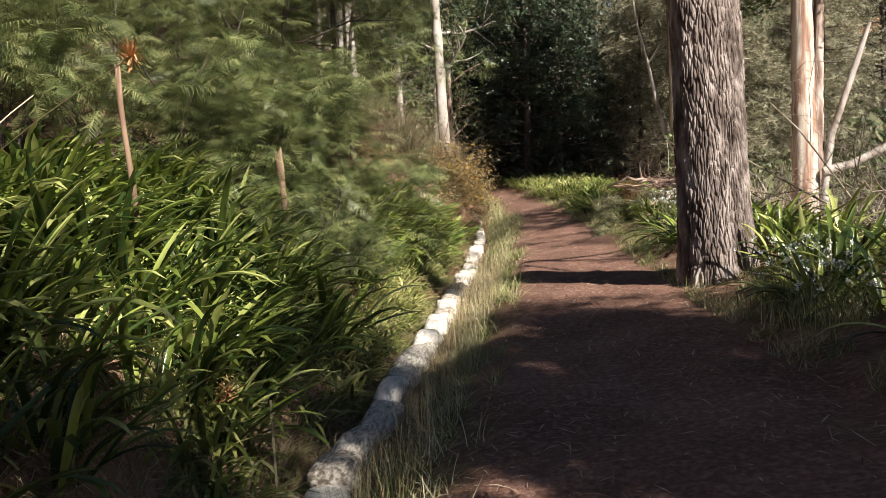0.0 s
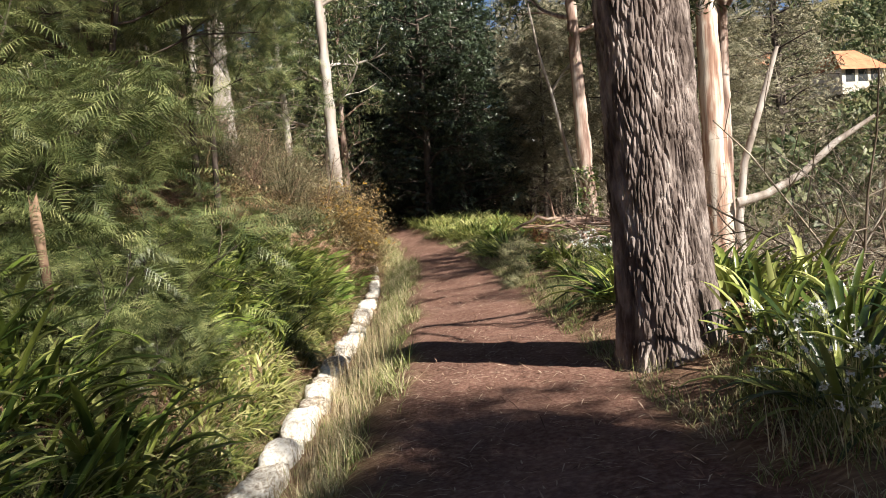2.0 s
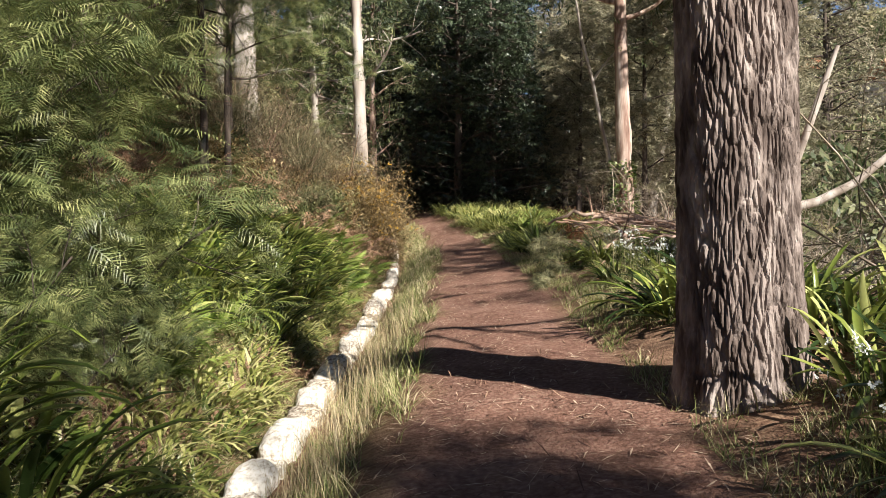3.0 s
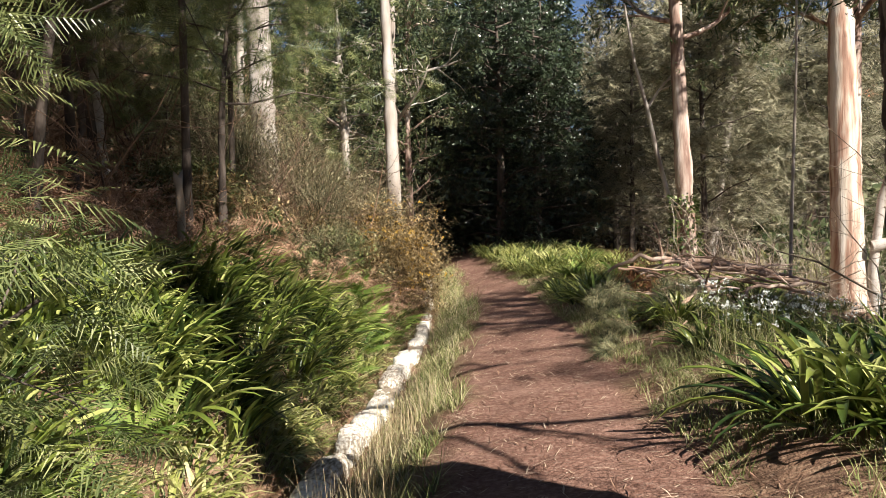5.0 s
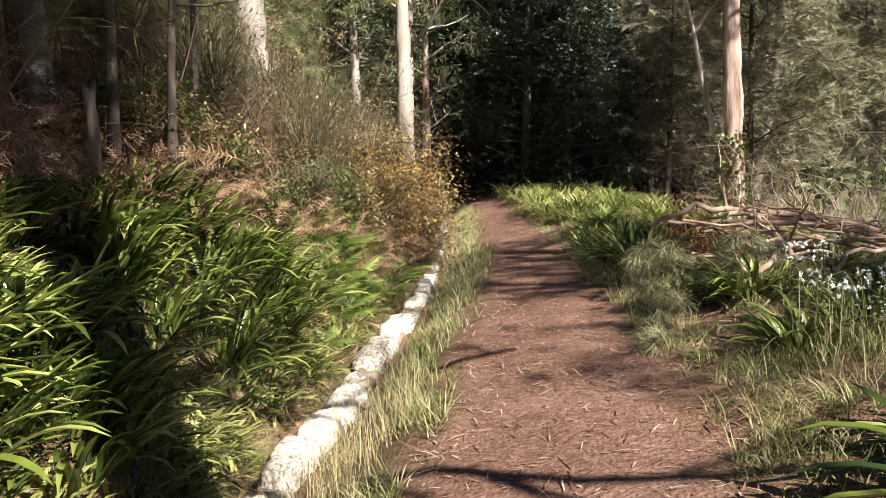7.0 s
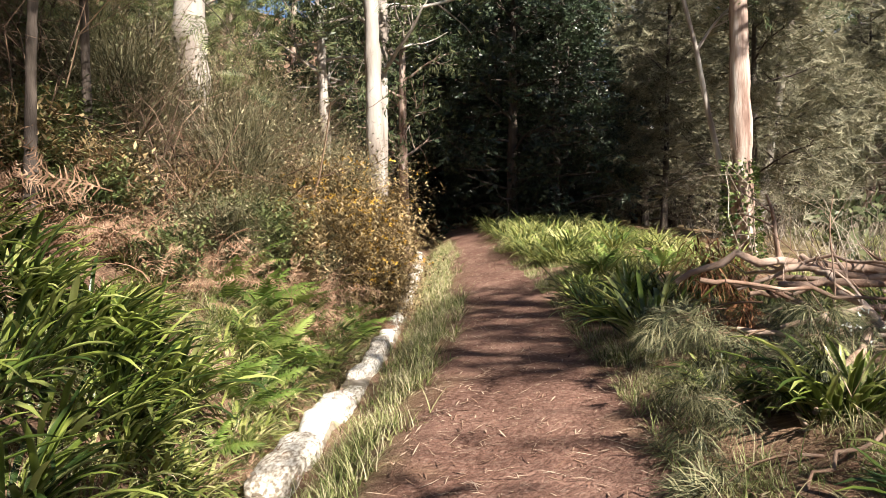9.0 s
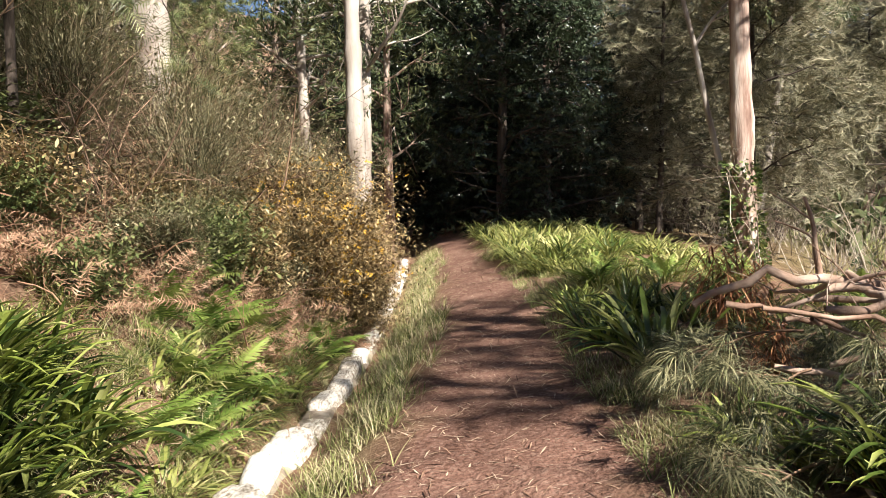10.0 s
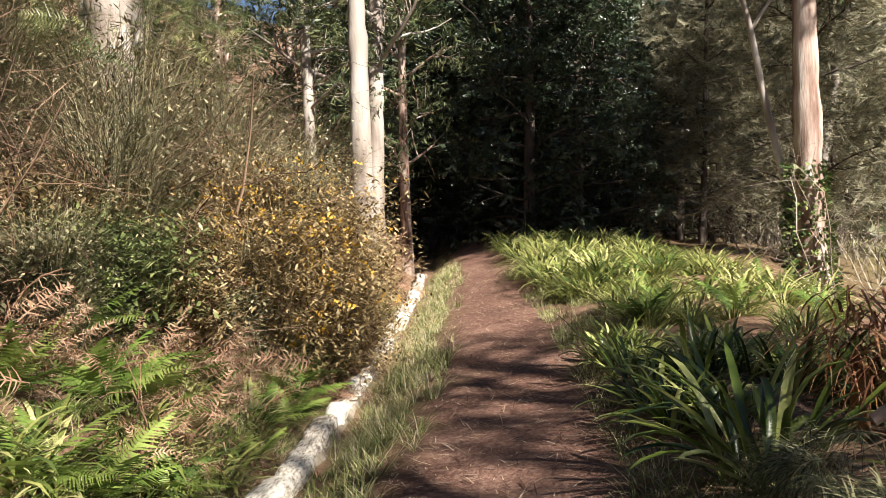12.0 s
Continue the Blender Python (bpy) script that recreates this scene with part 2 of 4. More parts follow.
def tube(pts, radii, sides=6):
    pts, radii = np.asarray(pts, float), np.asarray(radii, float)
    tan = np.gradient(pts, axis=0)
    tan /= np.linalg.norm(tan, axis=1)[:, None] + 1e-9
    ref = np.where(np.abs(tan[:, 2:3]) > 0.9, [[1.0, 0, 0]], [[0, 0, 1.0]])
    ref = np.repeat(ref[:1], len(pts), 0)
    a = np.cross(tan, ref)
    a /= np.linalg.norm(a, axis=1)[:, None] + 1e-9
    b = np.cross(tan, a)
    th = np.linspace(0, 2 * np.pi, sides, endpoint=False)
    v = pts[:, None] + radii[:, None, None] * (np.cos(th)[None, :, None] * a[:, None] + np.sin(th)[None, :, None] * b[:, None])
    idx = np.arange(len(pts) * sides).reshape(len(pts), sides)
    nx = np.roll(idx, -1, 1)
    q = np.stack([idx[:-1], nx[:-1], nx[1:], idx[1:]], -1).reshape(-1, 4)
    return v.reshape(-1, 3), q


def rotations(az, el, roll):
    """Matrices whose x axis points along azimuth and rise, turned about it by roll."""
    ca, sa, ce, se, cr, sr = np.cos(az), np.sin(az), np.cos(el), np.sin(el), np.cos(roll), np.sin(roll)
    x = np.stack([ce * ca, ce * sa, se], -1)
    y0 = np.stack([-sa, ca, np.zeros_like(az)], -1)
    z0 = np.cross(x, y0)
    y = y0 * cr[:, None] + z0 * sr[:, None]
    return np.stack([x, y, np.cross(x, y)], -1)


def stamp(template, at, rot, size):
    """A template copied to many places inside one mesh."""
    v, q = template
    n = len(at)
    V = np.einsum("nij,vj->nvi", rot, v) * np.broadcast_to(size, (n,))[:, None, None] + np.asarray(at)[:, None]
    Q = q[None] + (np.arange(n) * len(v))[:, None, None]
    return V.reshape(-1, 3), Q.reshape(-1, 4)


def grow(g, start, dirn, length, radius, depth, kids=4, spread=0.7, wander=0.25, lift=0.0, seg=5, ratio=0.6, first=0.35):
    """Branches as polylines with radii, and the places of the twigs."""
    out, tips = [], []
    d = np.asarray(dirn, float) / np.linalg.norm(dirn)
    p, pts = np.asarray(start, float), [np.asarray(start, float)]
    for i in range(seg):
        d = d + g.normal(0, wander / math.sqrt(seg), 3) + [0, 0, lift / seg]
        d /= np.linalg.norm(d)
        p = p + d * length / seg
        pts.append(p)
    pts = np.array(pts)
    out.append((pts, np.linspace(radius, radius * 0.45, seg + 1)))
    if depth == 0:
        tips.append((pts[-1], d))
        tips.append((pts[seg // 2], d))
        return out, tips
    for k in range(kids):
        f = first + (1 - first) * (k + g.uniform(0, 1)) / kids
        i = min(seg - 1, int(f * seg))
        q = pts[i] + (pts[i + 1] - pts[i]) * (f * seg - i)
        dd = (pts[i + 1] - pts[i]) / np.linalg.norm(pts[i + 1] - pts[i])
        s = g.normal(0, 1, 3)
        s -= dd * np.dot(s, dd)
        s /= np.linalg.norm(s)
        o, tp = grow(g, q, dd * (1 - spread * 0.5) + s * spread, length * ratio * g.uniform(0.7, 1.2), radius * (1 - 0.55 * f) * 0.6, depth - 1, kids, spread, wander, lift, max(3, seg - 1), ratio)
        out += o
        tips += tp
    return out, tips


def tubes(branches, sides=5, thin=3, limit=0.02):
    return [tube(p, r, sides if r[0] > limit else thin) for p, r in branches]


def spread_on(tips, g, per, wide):
    at = np.repeat(np.array([t[0] for t in tips]), per, 0)
    return at + g.normal(0, wide, at.shape)


# ---- the plan: levada, path and slopes ----
def along(y, ys, xs_):
    y = np.asarray(y, float)
    return sum(np.interp(y + o, ys, xs_) for o in (-2, -1, 0, 1, 2)) / 5


def kerb_x(y):
    return along(y, [-20, 5, 10.4, 13.6, 17.3, 21.5, 24, 28.6, 32, 40, 60], [-1.5, -1.54, -1.6, -1.73, -1.88, -2.15, -2.4, -3.0, -3.45, -4.7, -8])


def right_x(y):
    return along(y, [-20, 3, 6, 9.3, 11.7, 14.5, 16, 18.6, 21, 23.6, 26, 31, 40, 60], [1.7, 1.7, 1.45, 1.1, 0.85, 0.75, 0.55, 0.3, 0.0, -0.3, -0.65, -1.5, -2.9, -6])


def gz(x, y, rough=True):
    x, y = np.broadcast_arrays(np.asarray(x, float), np.asarray(y, float))
    k, e = kerb_x(y), right_x(y)
    s, r = x - k, x - e
    left = np.interp(s, [-400, -60, -30, -12, -6, -3, -1.7, -1.15, -0.85, -0.66, -0.5, -0.24, -0.16, 0.12, 0.2, 0.42, 0.75, 1.05], [60, 26, 15, 5.4, 2.7, 1.35, 0.75, 0.4, 0.08, -0.22, -0.5, -0.68, -0.6, -0.56, -0.58, -0.48, -0.24, -0.12])
    path = -0.12 + 0.16 * np.clip((s - 1.05) / np.maximum(0.3, e - k - 1.05), 0, 1)
    drop = np.interp(r, [0, 0.25, 0.8, 2.5, 4, 8.5, 15, 22, 50, 120, 500], [0, 0.08, 0.17, 0.15, -0.1, -1.35, -3.2, -2.6, 9.5, 26, 60])
    level = np.clip((y - 33) / 10, 0, 1)
    drop = np.where(drop < 0, drop * (1 - 0.75 * level), drop)
    z = np.where(s < 1.05, left, path + drop) + np.clip((y - 62) * 0.12, 0, 30)
    if rough:
        wild = np.clip(np.maximum(-s - 1.0, r - 0.1), 0, 1)
        z = z + (vnoise(x * 1.3, y * 1.3) - 0.5) * 0.22 * wild + (vnoise(x * 5, y * 5, 3) - 0.5) * 0.06 * wild
        z = z + (vnoise(x * 2.2, y * 1.6, 5) - 0.5) * 0.045 + (vnoise(x * 7, y * 8, 8) - 0.5) * 0.022
    return z


def gz1(x, y):
    return float(gz(x, y))


def build_ground():
    ys = np.concatenate([[-300, -120, -50, -25], np.arange(-14, 2, 0.5), np.arange(2, 34, 0.1), np.arange(34, 60, 0.6), np.arange(60, 130, 5), [150, 200, 300, 500, 900]])
    us = np.concatenate([[-600, -300, -140, -80, -50, -35, -25], np.arange(-18, -4, 0.6), np.arange(-4, 4.6, 0.055), np.arange(4.6, 18, 0.5), np.arange(18, 70, 4), [90, 140, 250, 500, 900]])
    Y, U = np.meshgrid(ys, us, indexing="ij")
    fade = np.clip(1 - (np.abs(U) - 20) / 60, 0, 1)
    X = U + kerb_x(Y) * fade
    Z = gz(X, Y)
    v = np.stack([X, Y, Z], -1).reshape(-1, 3)
    idx = np.arange(len(v)).reshape(Y.shape)
    q = np.stack([idx[:-1, :-1], idx[:-1, 1:], idx[1:, 1:], idx[1:, :-1]], -1).reshape(-1, 4)
    me = mesh_of("ground", [(v, q)], GROUND)
    s, r = (X - kerb_x(Y)).ravel(), (X - right_x(Y)).ravel()
    wob = (vnoise(X * 3, Y * 3, 2).ravel() - 0.5) * 0.5
    earth = np.clip((s - 0.85 + wob) / 0.3, 0, 1) * np.clip((0.15 - r + wob) / 0.3, 0, 1)
    turf = np.clip((r - 7) / 6, 0, 1) * 0.8 + np.clip((s - 0.2) / 0.2, 0, 1) * np.clip((0.95 - s) / 0.3, 0, 1) * 0.35
    ca = me.color_attributes.new("cover", "FLOAT_COLOR", "POINT")
    ca.data.foreach_set("color", np.stack([earth, np.clip(turf, 0, 1), 0 * s, 0 * s + 1], -1).ravel())
    return tagged(new("ground", me), "red earth footpath between leaf-littered banks", "ground", kind="structure")


build_ground()


def build_kerb():
    """A row of lumpy limewashed stones along the channel."""
    wall = new("levada_wall")
    tagged(wall, "low wall of limewashed stones along the water channel", "wall", kind="structure")
    g = np.random.default_rng(3)
    shapes = []
    for i in range(8):
        th, ph = np.meshgrid(np.linspace(0, 2 * np.pi, 21)[:-1], np.linspace(0.03, np.pi - 0.03, 13), indexing="ij")
        n1 = np.stack([np.sin(ph) * np.cos(th), np.sin(ph) * np.sin(th), np.cos(ph)], -1)
        box = n1 / (np.sum(np.abs(n1) ** 5, -1, keepdims=True) ** (1 / 5))
        lump = 1 + 0.08 * (vnoise(n1[..., 0] * 2.3 + i * 9, n1[..., 1] * 2.3 + n1[..., 2] * 3, i) - 0.5) * 2 + 0.05 * (vnoise(n1[..., 0] * 6 + i, n1[..., 1] * 6 + n1[..., 2] * 7, i) - 0.5) * 2
        v = (box * lump[..., None]).reshape(-1, 3)
        idx = np.arange(len(v)).reshape(20, 13)
        nx = np.roll(idx, -1, 0)
        q = np.stack([idx[:, :-1], idx[:, 1:], nx[:, 1:], nx[:, :-1]], -1).reshape(-1, 4)
        shapes.append(mesh_of("stone", [(v, q)], STONE))
    y = 2.0
    while y < 36:
        ln = g.uniform(0.34, 0.85)
        x = float(kerb_x(y + ln / 2))
        turn = math.degrees(math.atan2(float(kerb_x(y) - kerb_x(y + 1)), 1))
        low = g.uniform(0.03, 0.09) if g.uniform() < 0.22 else 0
        ob = part("stone", shapes[int(g.integers(8))], wall)
        ob.matrix_basis = pose(x + g.normal(0, 0.015), y + ln / 2, -0.555 - low + g.normal(0, 0.008), g.normal(0, 2.0), g.normal(0, 6), turn + g.normal(0, 3)) @ Matrix.Diagonal((g.uniform(0.115, 0.155) * (1 if y < 19 else 0.8), ln * 0.56, g.uniform(0.12, 0.145), 1))
        y += ln * 0.97
    yy = np.arange(1.5, 38, 0.25)
    sec = np.array([(-0.16, -0.9), (-0.15, -0.6), (-0.1, -0.52), (0.1, -0.52), (0.15, -0.6), (0.17, -0.9)])
    v = np.array([[[float(kerb_x(b)) + a + g.normal(0, 0.008), b, c + g.normal(0, 0.006)] for a, c in sec] for b in yy])
    idx = np.arange(len(yy) * 6).reshape(len(yy), 6)
    q = np.stack([idx[:-1, :-1], idx[:-1, 1:], idx[1:, 1:], idx[1:, :-1]], -1).reshape(-1, 4)
    part("mortar_bed", mesh_of("mortar_bed", [(v.reshape(-1, 3), q)], MORTAR), wall, "earth-stained mortar under the stones")


build_kerb()


# ---- trees ----
def build_big_tree():
    """The furrowed trunk beside the path, with limbs and a high crown."""
    g = np.random.default_rng(11)
    tree = thing("gum_tree", "thick old tree with deeply furrowed grey-brown bark beside the path", "tree", pose(1.53, 9.35, gz1(1.53, 9.35) - 0.1))
    nt, hz = 400, np.concatenate([np.arange(0, 3.6, 0.02), np.arange(3.6, 13, 0.25)])
    th = np.linspace(0, 2 * np.pi, nt, endpoint=False) + 1.4
    T, H = np.meshgrid(th, hz, indexing="xy")
    r = 0.375 - 0.012 * H + 0.07 * np.exp(-H / 0.22) * (1 + 0.35 * np.sin(3 * T + 0.6) + 0.2 * np.sin(5 * T))
    U, W = T * 0.4 * 25 + 1.6 * (vnoise(T * 5, H * 3.0, 4) - 0.5), H * 5.0 + 1.2 * (vnoise(T * 9, H * 2.0, 14) - 0.5)
    first, second = np.full(U.shape, 9.0), np.full(U.shape, 9.0)
    for du in (-1, 0, 1):
        for dw in (-1, 0, 1):
            cu, cw = np.floor(U) + du, np.floor(W) + dw
            h1, h2 = np.sin(cu * 127.1 + cw * 311.7) * 43758.5453, np.sin(cu * 269.5 + cw * 183.3) * 43758.5453
            d = np.hypot(U - cu - (h1 - np.floor(h1)), W - cw - (h2 - np.floor(h2)))
            second = np.minimum(second, np.maximum(first, d))
            first = np.minimum(first, d)
    depth = np.minimum(1, (second - first) * 2.6) * (0.6 + 0.4 * vnoise(T * 14, H * 9, 6)) + 0.35 * (vnoise(T * 40, H * 22, 2) - 0.5)
    r = r + 0.026 * (depth - 0.6) + 0.03 * (vnoise(T * 1.3, H * 0.8, 1) - 0.5)
    cx = -0.034 * H
    v = np.stack([cx + r * np.cos(T), r * np.sin(T) + 0.012 * H, H], -1).reshape(-1, 3)
    idx = np.arange(len(v)).reshape(len(hz), nt)
    nx = np.roll(idx, -1, 1)
    q = np.stack([idx[:-1], nx[:-1], nx[1:], idx[1:]], -1).reshape(-1, 4)
    part("trunk", mesh_of("trunk", [(v, q)], BARK, smooth=False), tree)
    br, tips = [], []
    for k in range(9):
        a = g.uniform(0, 6.28)
        z = 5.0 + k * 0.95
        o, t = grow(g, (-0.034 * z, 0.012 * z, z), (math.cos(a), math.sin(a), 0.55), g.uniform(2.2, 3.6), 0.1, 2, 4, 0.75, 0.35, 0.3)
        br += o
        tips += t
    for z, d, ln in ((4.6, (1, -0.15, 0.22), 3.6), (5.1, (0.8, 0.5, 0.3), 3.2), (5.6, (0.9, -0.6, 0.35), 3.4), (4.9, (0.3, 1, 0.35), 2.6)):
        o, t = grow(g, (-0.034 * z, 0.012 * z, z), d, ln, 0.085, 2, 4, 0.6, 0.35, 0.1)
        br += o
    part("branching", mesh_of("branching", tubes(br), BARK), tree)
    at = spread_on([t for t in tips if t[0][2] > 9.6], g, 20, 0.32)
    n = len(at)
    part("crown", mesh_of("crown", [stamp(gum_spray, at, rotations(g.uniform(0, 6.28, n), g.uniform(-1.2, 0.2, n), g.uniform(0, 6.28, n)), g.uniform(0.8, 1.5, n))], EUCLEAF), tree)


def spray(g, count, length, leaf, width, droop):
    """A sprig: leaves set along a short axis."""
    base = np.stack([np.linspace(0, length, count), g.normal(0, length * 0.05, count), g.normal(0, length * 0.05, count)], -1)
    a = g.uniform(-1.3, 1.3, count) + np.where(g.uniform(size=count) < 0.5, 0, 3.14) * 0.3
    return ribbons(base, a, g.normal(-droop, 0.5, count), g.normal(-droop - 0.3, 0.4, count), leaf * g.uniform(0.6, 1.2, count), width * g.uniform(0.7, 1.2, count), 2, "leaf", 0)


def pinnate(g, length, pairs, pinna, width, droop=0.5, seg=1, shape="leaf", fwd=1.05, jitter=0.08):
    """A feathery leaf: an arching axis with rows of narrow leaflets."""
    t = np.linspace(0.14, 1, pairs)
    el = 0.25 - droop * t
    x, z = length * t, length * (0.25 * t - droop * t * t * 0.6)
    prof = pinna * np.sin(np.pi * np.clip(0.18 + 0.8 * t, 0, 0.985)) ** 0.8
    base = np.stack([x, 0 * x, z], -1)
    left = ribbons(base, fwd + g.normal(0, jitter, pairs), 0.1 - 0.3 * t + g.normal(0, jitter * 2, pairs), -0.35 - 0.3 * t, prof * g.uniform(0.75, 1.1, pairs), width, seg, shape, 0)
    right = ribbons(base, -fwd + g.normal(0, jitter, pairs), 0.1 - 0.3 * t + g.normal(0, jitter * 2, pairs), -0.35 - 0.3 * t, prof * g.uniform(0.75, 1.1, pairs), width, seg, shape, 0)
    axis = ribbons([[0, 0, 0]], 0, 0.25, 0.25 - 1.3 * droop, length * 1.03, length * 0.014, 5, "blade", 0)
    V, Q, n = [], [], 0
    for v, q in (left, right, axis):
        V.append(v), Q.append(q + n)
        n += len(v)
    return np.concatenate(V), np.concatenate(Q)


tg = np.random.default_rng(5)
gum_spray = spray(tg, 9, 0.3, 0.17, 0.03, 0.9)
ever_spray = spray(tg, 12, 0.3, 0.11, 0.05, 0.35)
cut_tuft = ribbons(np.stack([np.linspace(0, 0.12, 26), np.zeros(26), np.zeros(26)], -1), tg.uniform(-1.1, 1.1, 26), tg.uniform(-0.2, 0.9, 26), tg.uniform(-1.6, -0.6, 26), tg.uniform(0.16, 0.28, 26), 0.0055, 4, "blade", 0)
mimosa_leaf = pinnate(tg, 0.38, 15, 0.115, 0.023, 0.6, jitter=0.12)
far_needles = ribbons(np.stack([np.linspace(0, 0.25, 16), np.zeros(16), np.zeros(16)], -1), tg.uniform(-0.9, 0.9, 16), tg.uniform(-0.9, 0.9, 16), tg.uniform(-1.2, 0.4, 16), 0.2, 0.012, 1, "blade", 0)
build_big_tree()


def trunk_line(g, height, lean=(0, 0), bend=0.15, n=14):
    z = np.linspace(0, 1, n)
    w1, w2 = g.uniform(0, 6.28, 2)
    x = lean[0] * z + bend * (np.sin(z * 4 + w1) - math.sin(w1)) * z
    y = lean[1] * z + bend * (np.sin(z * 3.3 + w2) - math.sin(w2)) * z
    return np.stack([x, y, z * height], -1)


def tree_parts(g, height, radius, bark, leaf, template, lean=(0, 0), bend=0.15, crown_from=0.5, limbs=12, limb_len=2.0, per=5, size=1.2, wide=0.22, lift=0.25, droop=(-1.2, 0.2), sides=14):
    """Meshes of a trunk, its limbs and its crown, to be shared by like trees."""
    line = trunk_line(g, height, lean, bend)
    rad = radius * (1 - 0.7 * np.linspace(0, 1, len(line))) + radius * 0.35 * np.exp(-line[:, 2] / 0.4)
    fine_line = np.stack([np.interp(np.linspace(0, 1, 60), np.linspace(0, 1, len(line)), line[:, i]) for i in range(3)], -1)
    v, q = tube(fine_line, np.interp(fine_line[:, 2], line[:, 2], rad) * (1 + 0.05 * g.normal(size=60)), sides)
    v = v + g.normal(0, radius * 0.025, v.shape)
    br, tips = [], []
    for k in range(limbs):
        f = crown_from + (0.98 - crown_from) * (k + 0.5) / limbs
        a = k * 2.4 + g.uniform(-0.5, 0.5)
        p = [np.interp(f * height, line[:, 2], line[:, i]) for i in range(3)]
        o, t = grow(g, p, (math.cos(a), math.sin(a), g.uniform(0.1, 0.6)), limb_len * (1.15 - 0.6 * (f - crown_from)) * g.uniform(0.7, 1.2), radius * 0.3, 1, 5, 0.7, 0.3, lift)
        br += o
        tips += t
    at = spread_on(tips, g, per, wide)
    n = len(at)
    crown = stamp(template, at, rotations(g.uniform(0, 6.28, n), g.uniform(*droop, n), g.uniform(0, 6.28, n)), size * g.uniform(0.7, 1.3, n))
    return mesh_of("trunk", [(v, q)], bark), mesh_of("branching", tubes(br), bark), mesh_of("crown", [crown], leaf)


def make_tree(name, label, meshes, x, y, turn=0.0, size=1.0, sink=0.15, group=""):
    ob = thing(name, label, "tree", pose(x, y, gz1(x, y) - sink, 0, 0, turn) @ Matrix.Scale(size, 4), group=group)
    for n, me in zip(("trunk", "branching", "crown"), meshes):
        part(n, me, ob)
    return ob


# ivy-clad gum, pale gums and the white one down the slope
g = np.random.default_rng(21)
ivy_gum = make_tree("ivy_clad_gum", "tall gum tree with pinkish peeling bark and ivy at its foot", tree_parts(g, 15, 0.27, REDBARK, EUCLEAF, gum_spray, (-0.5, 0.3), 0.06, 0.45, 16, 2.6, 11, 1.5), 4.0, 31.6, sink=0.2)
n = 800
za = 0.1 + 2.6 * g.uniform(0, 1, n) ** 1.4
ta = g.uniform(0, 6.28, n)
ra = 0.27 + g.uniform(0, 0.2, n) ** 1.2 * (1.4 - za / 2.2)
at = np.stack([ra * np.cos(ta) - 0.06 * za, ra * np.sin(ta), za], -1)
part("ivy", mesh_of("ivy", [stamp(spray(g, 3, 0.1, 0.1, 0.085, 0.4), at, rotations(ta, g.uniform(-0.6, 0.3, n), g.uniform(-0.6, 0.6, n)), g.uniform(0.6, 1.3, n))], IVY), ivy_gum, "glossy ivy leaves climbing the trunk")
make_tree("pale_gum", "slender pale-barked gum tree on the bank", tree_parts(g, 15, 0.23, SMOOTHBARK, EUCLEAF, gum_spray, (-0.2, 0.2), 0.04, 0.5, 12, 2.0), -4.25, 31.4)
make_tree("pale_gum", "stout pale-barked gum tree among brush on the bank", tree_parts(g, 14, 0.33, SMOOTHBARK, EUCLEAF, gum_spray, (-0.2, 0.3), 0.08, 0.5, 12, 2.2), -6.3, 26.0)
white_gum = make_tree("white_gum", "big gum tree with cream and red peeling bark down the slope", tree_parts(g, 17, 0.46, WHITEBARK, EUCLEAF, gum_spray, (-0.3, 0.3), 0.1, 0.62, 18, 3.0, 10, 1.5), 7.75, 30.0)
bl = [((0.55, -0.3, 0.1), (0.45, -0.3, 1.4), (0.7, -0.3, 3.2), (1.45, -0.3, 5.4), (1.85, -0.3, 6.6)), ((0.4, -0.4, 2.0), (1.3, -0.4, 2.2), (2.4, -0.4, 2.75), (3.4, -0.4, 3.6), (4.6, -0.4, 4.3))]
for pts in bl:
    part("bare_limb", mesh_of("bare_limb", [tube(np.array(pts), [0.15, 0.13, 0.115, 0.1, 0.06], 8)], SMOOTHBARK), white_gum, "bare bleached limb")
thin_line = np.array([(0.05, 0, 0), (0.02, 0, 1.2), (-0.12, 0, 2.2), (-0.45, 0, 3.6), (-0.72, 0, 5.0), (-1.05, 0, 6.3), (-1.3, 0, 8)])
lean_gum = thing("leaning_gum", "thin crooked pale gum leaning over the undergrowth", "tree", pose(3.72, 32.1, gz1(3.72, 32.1) - 0.1))
part("trunk", mesh_of("trunk", [tube(thin_line, [0.085, 0.08, 0.072, 0.065, 0.055, 0.045, 0.03], 9)], SMOOTHBARK), lean_gum)
o, t = grow(g, thin_line[4], (0.4, 0, 1), 1.6, 0.04, 1, 4)
part("branching", mesh_of("branching", tubes(o), SMOOTHBARK), lean_gum)
at = spread_on(t, g, 6, 0.2)
part("crown", mesh_of("crown", [stamp(gum_spray, at, rotations(g.uniform(0, 6.28, len(at)), g.uniform(-1.2, 0, len(at)), g.uniform(0, 6, len(at))), 1.0)], EUCLEAF), lean_gum)

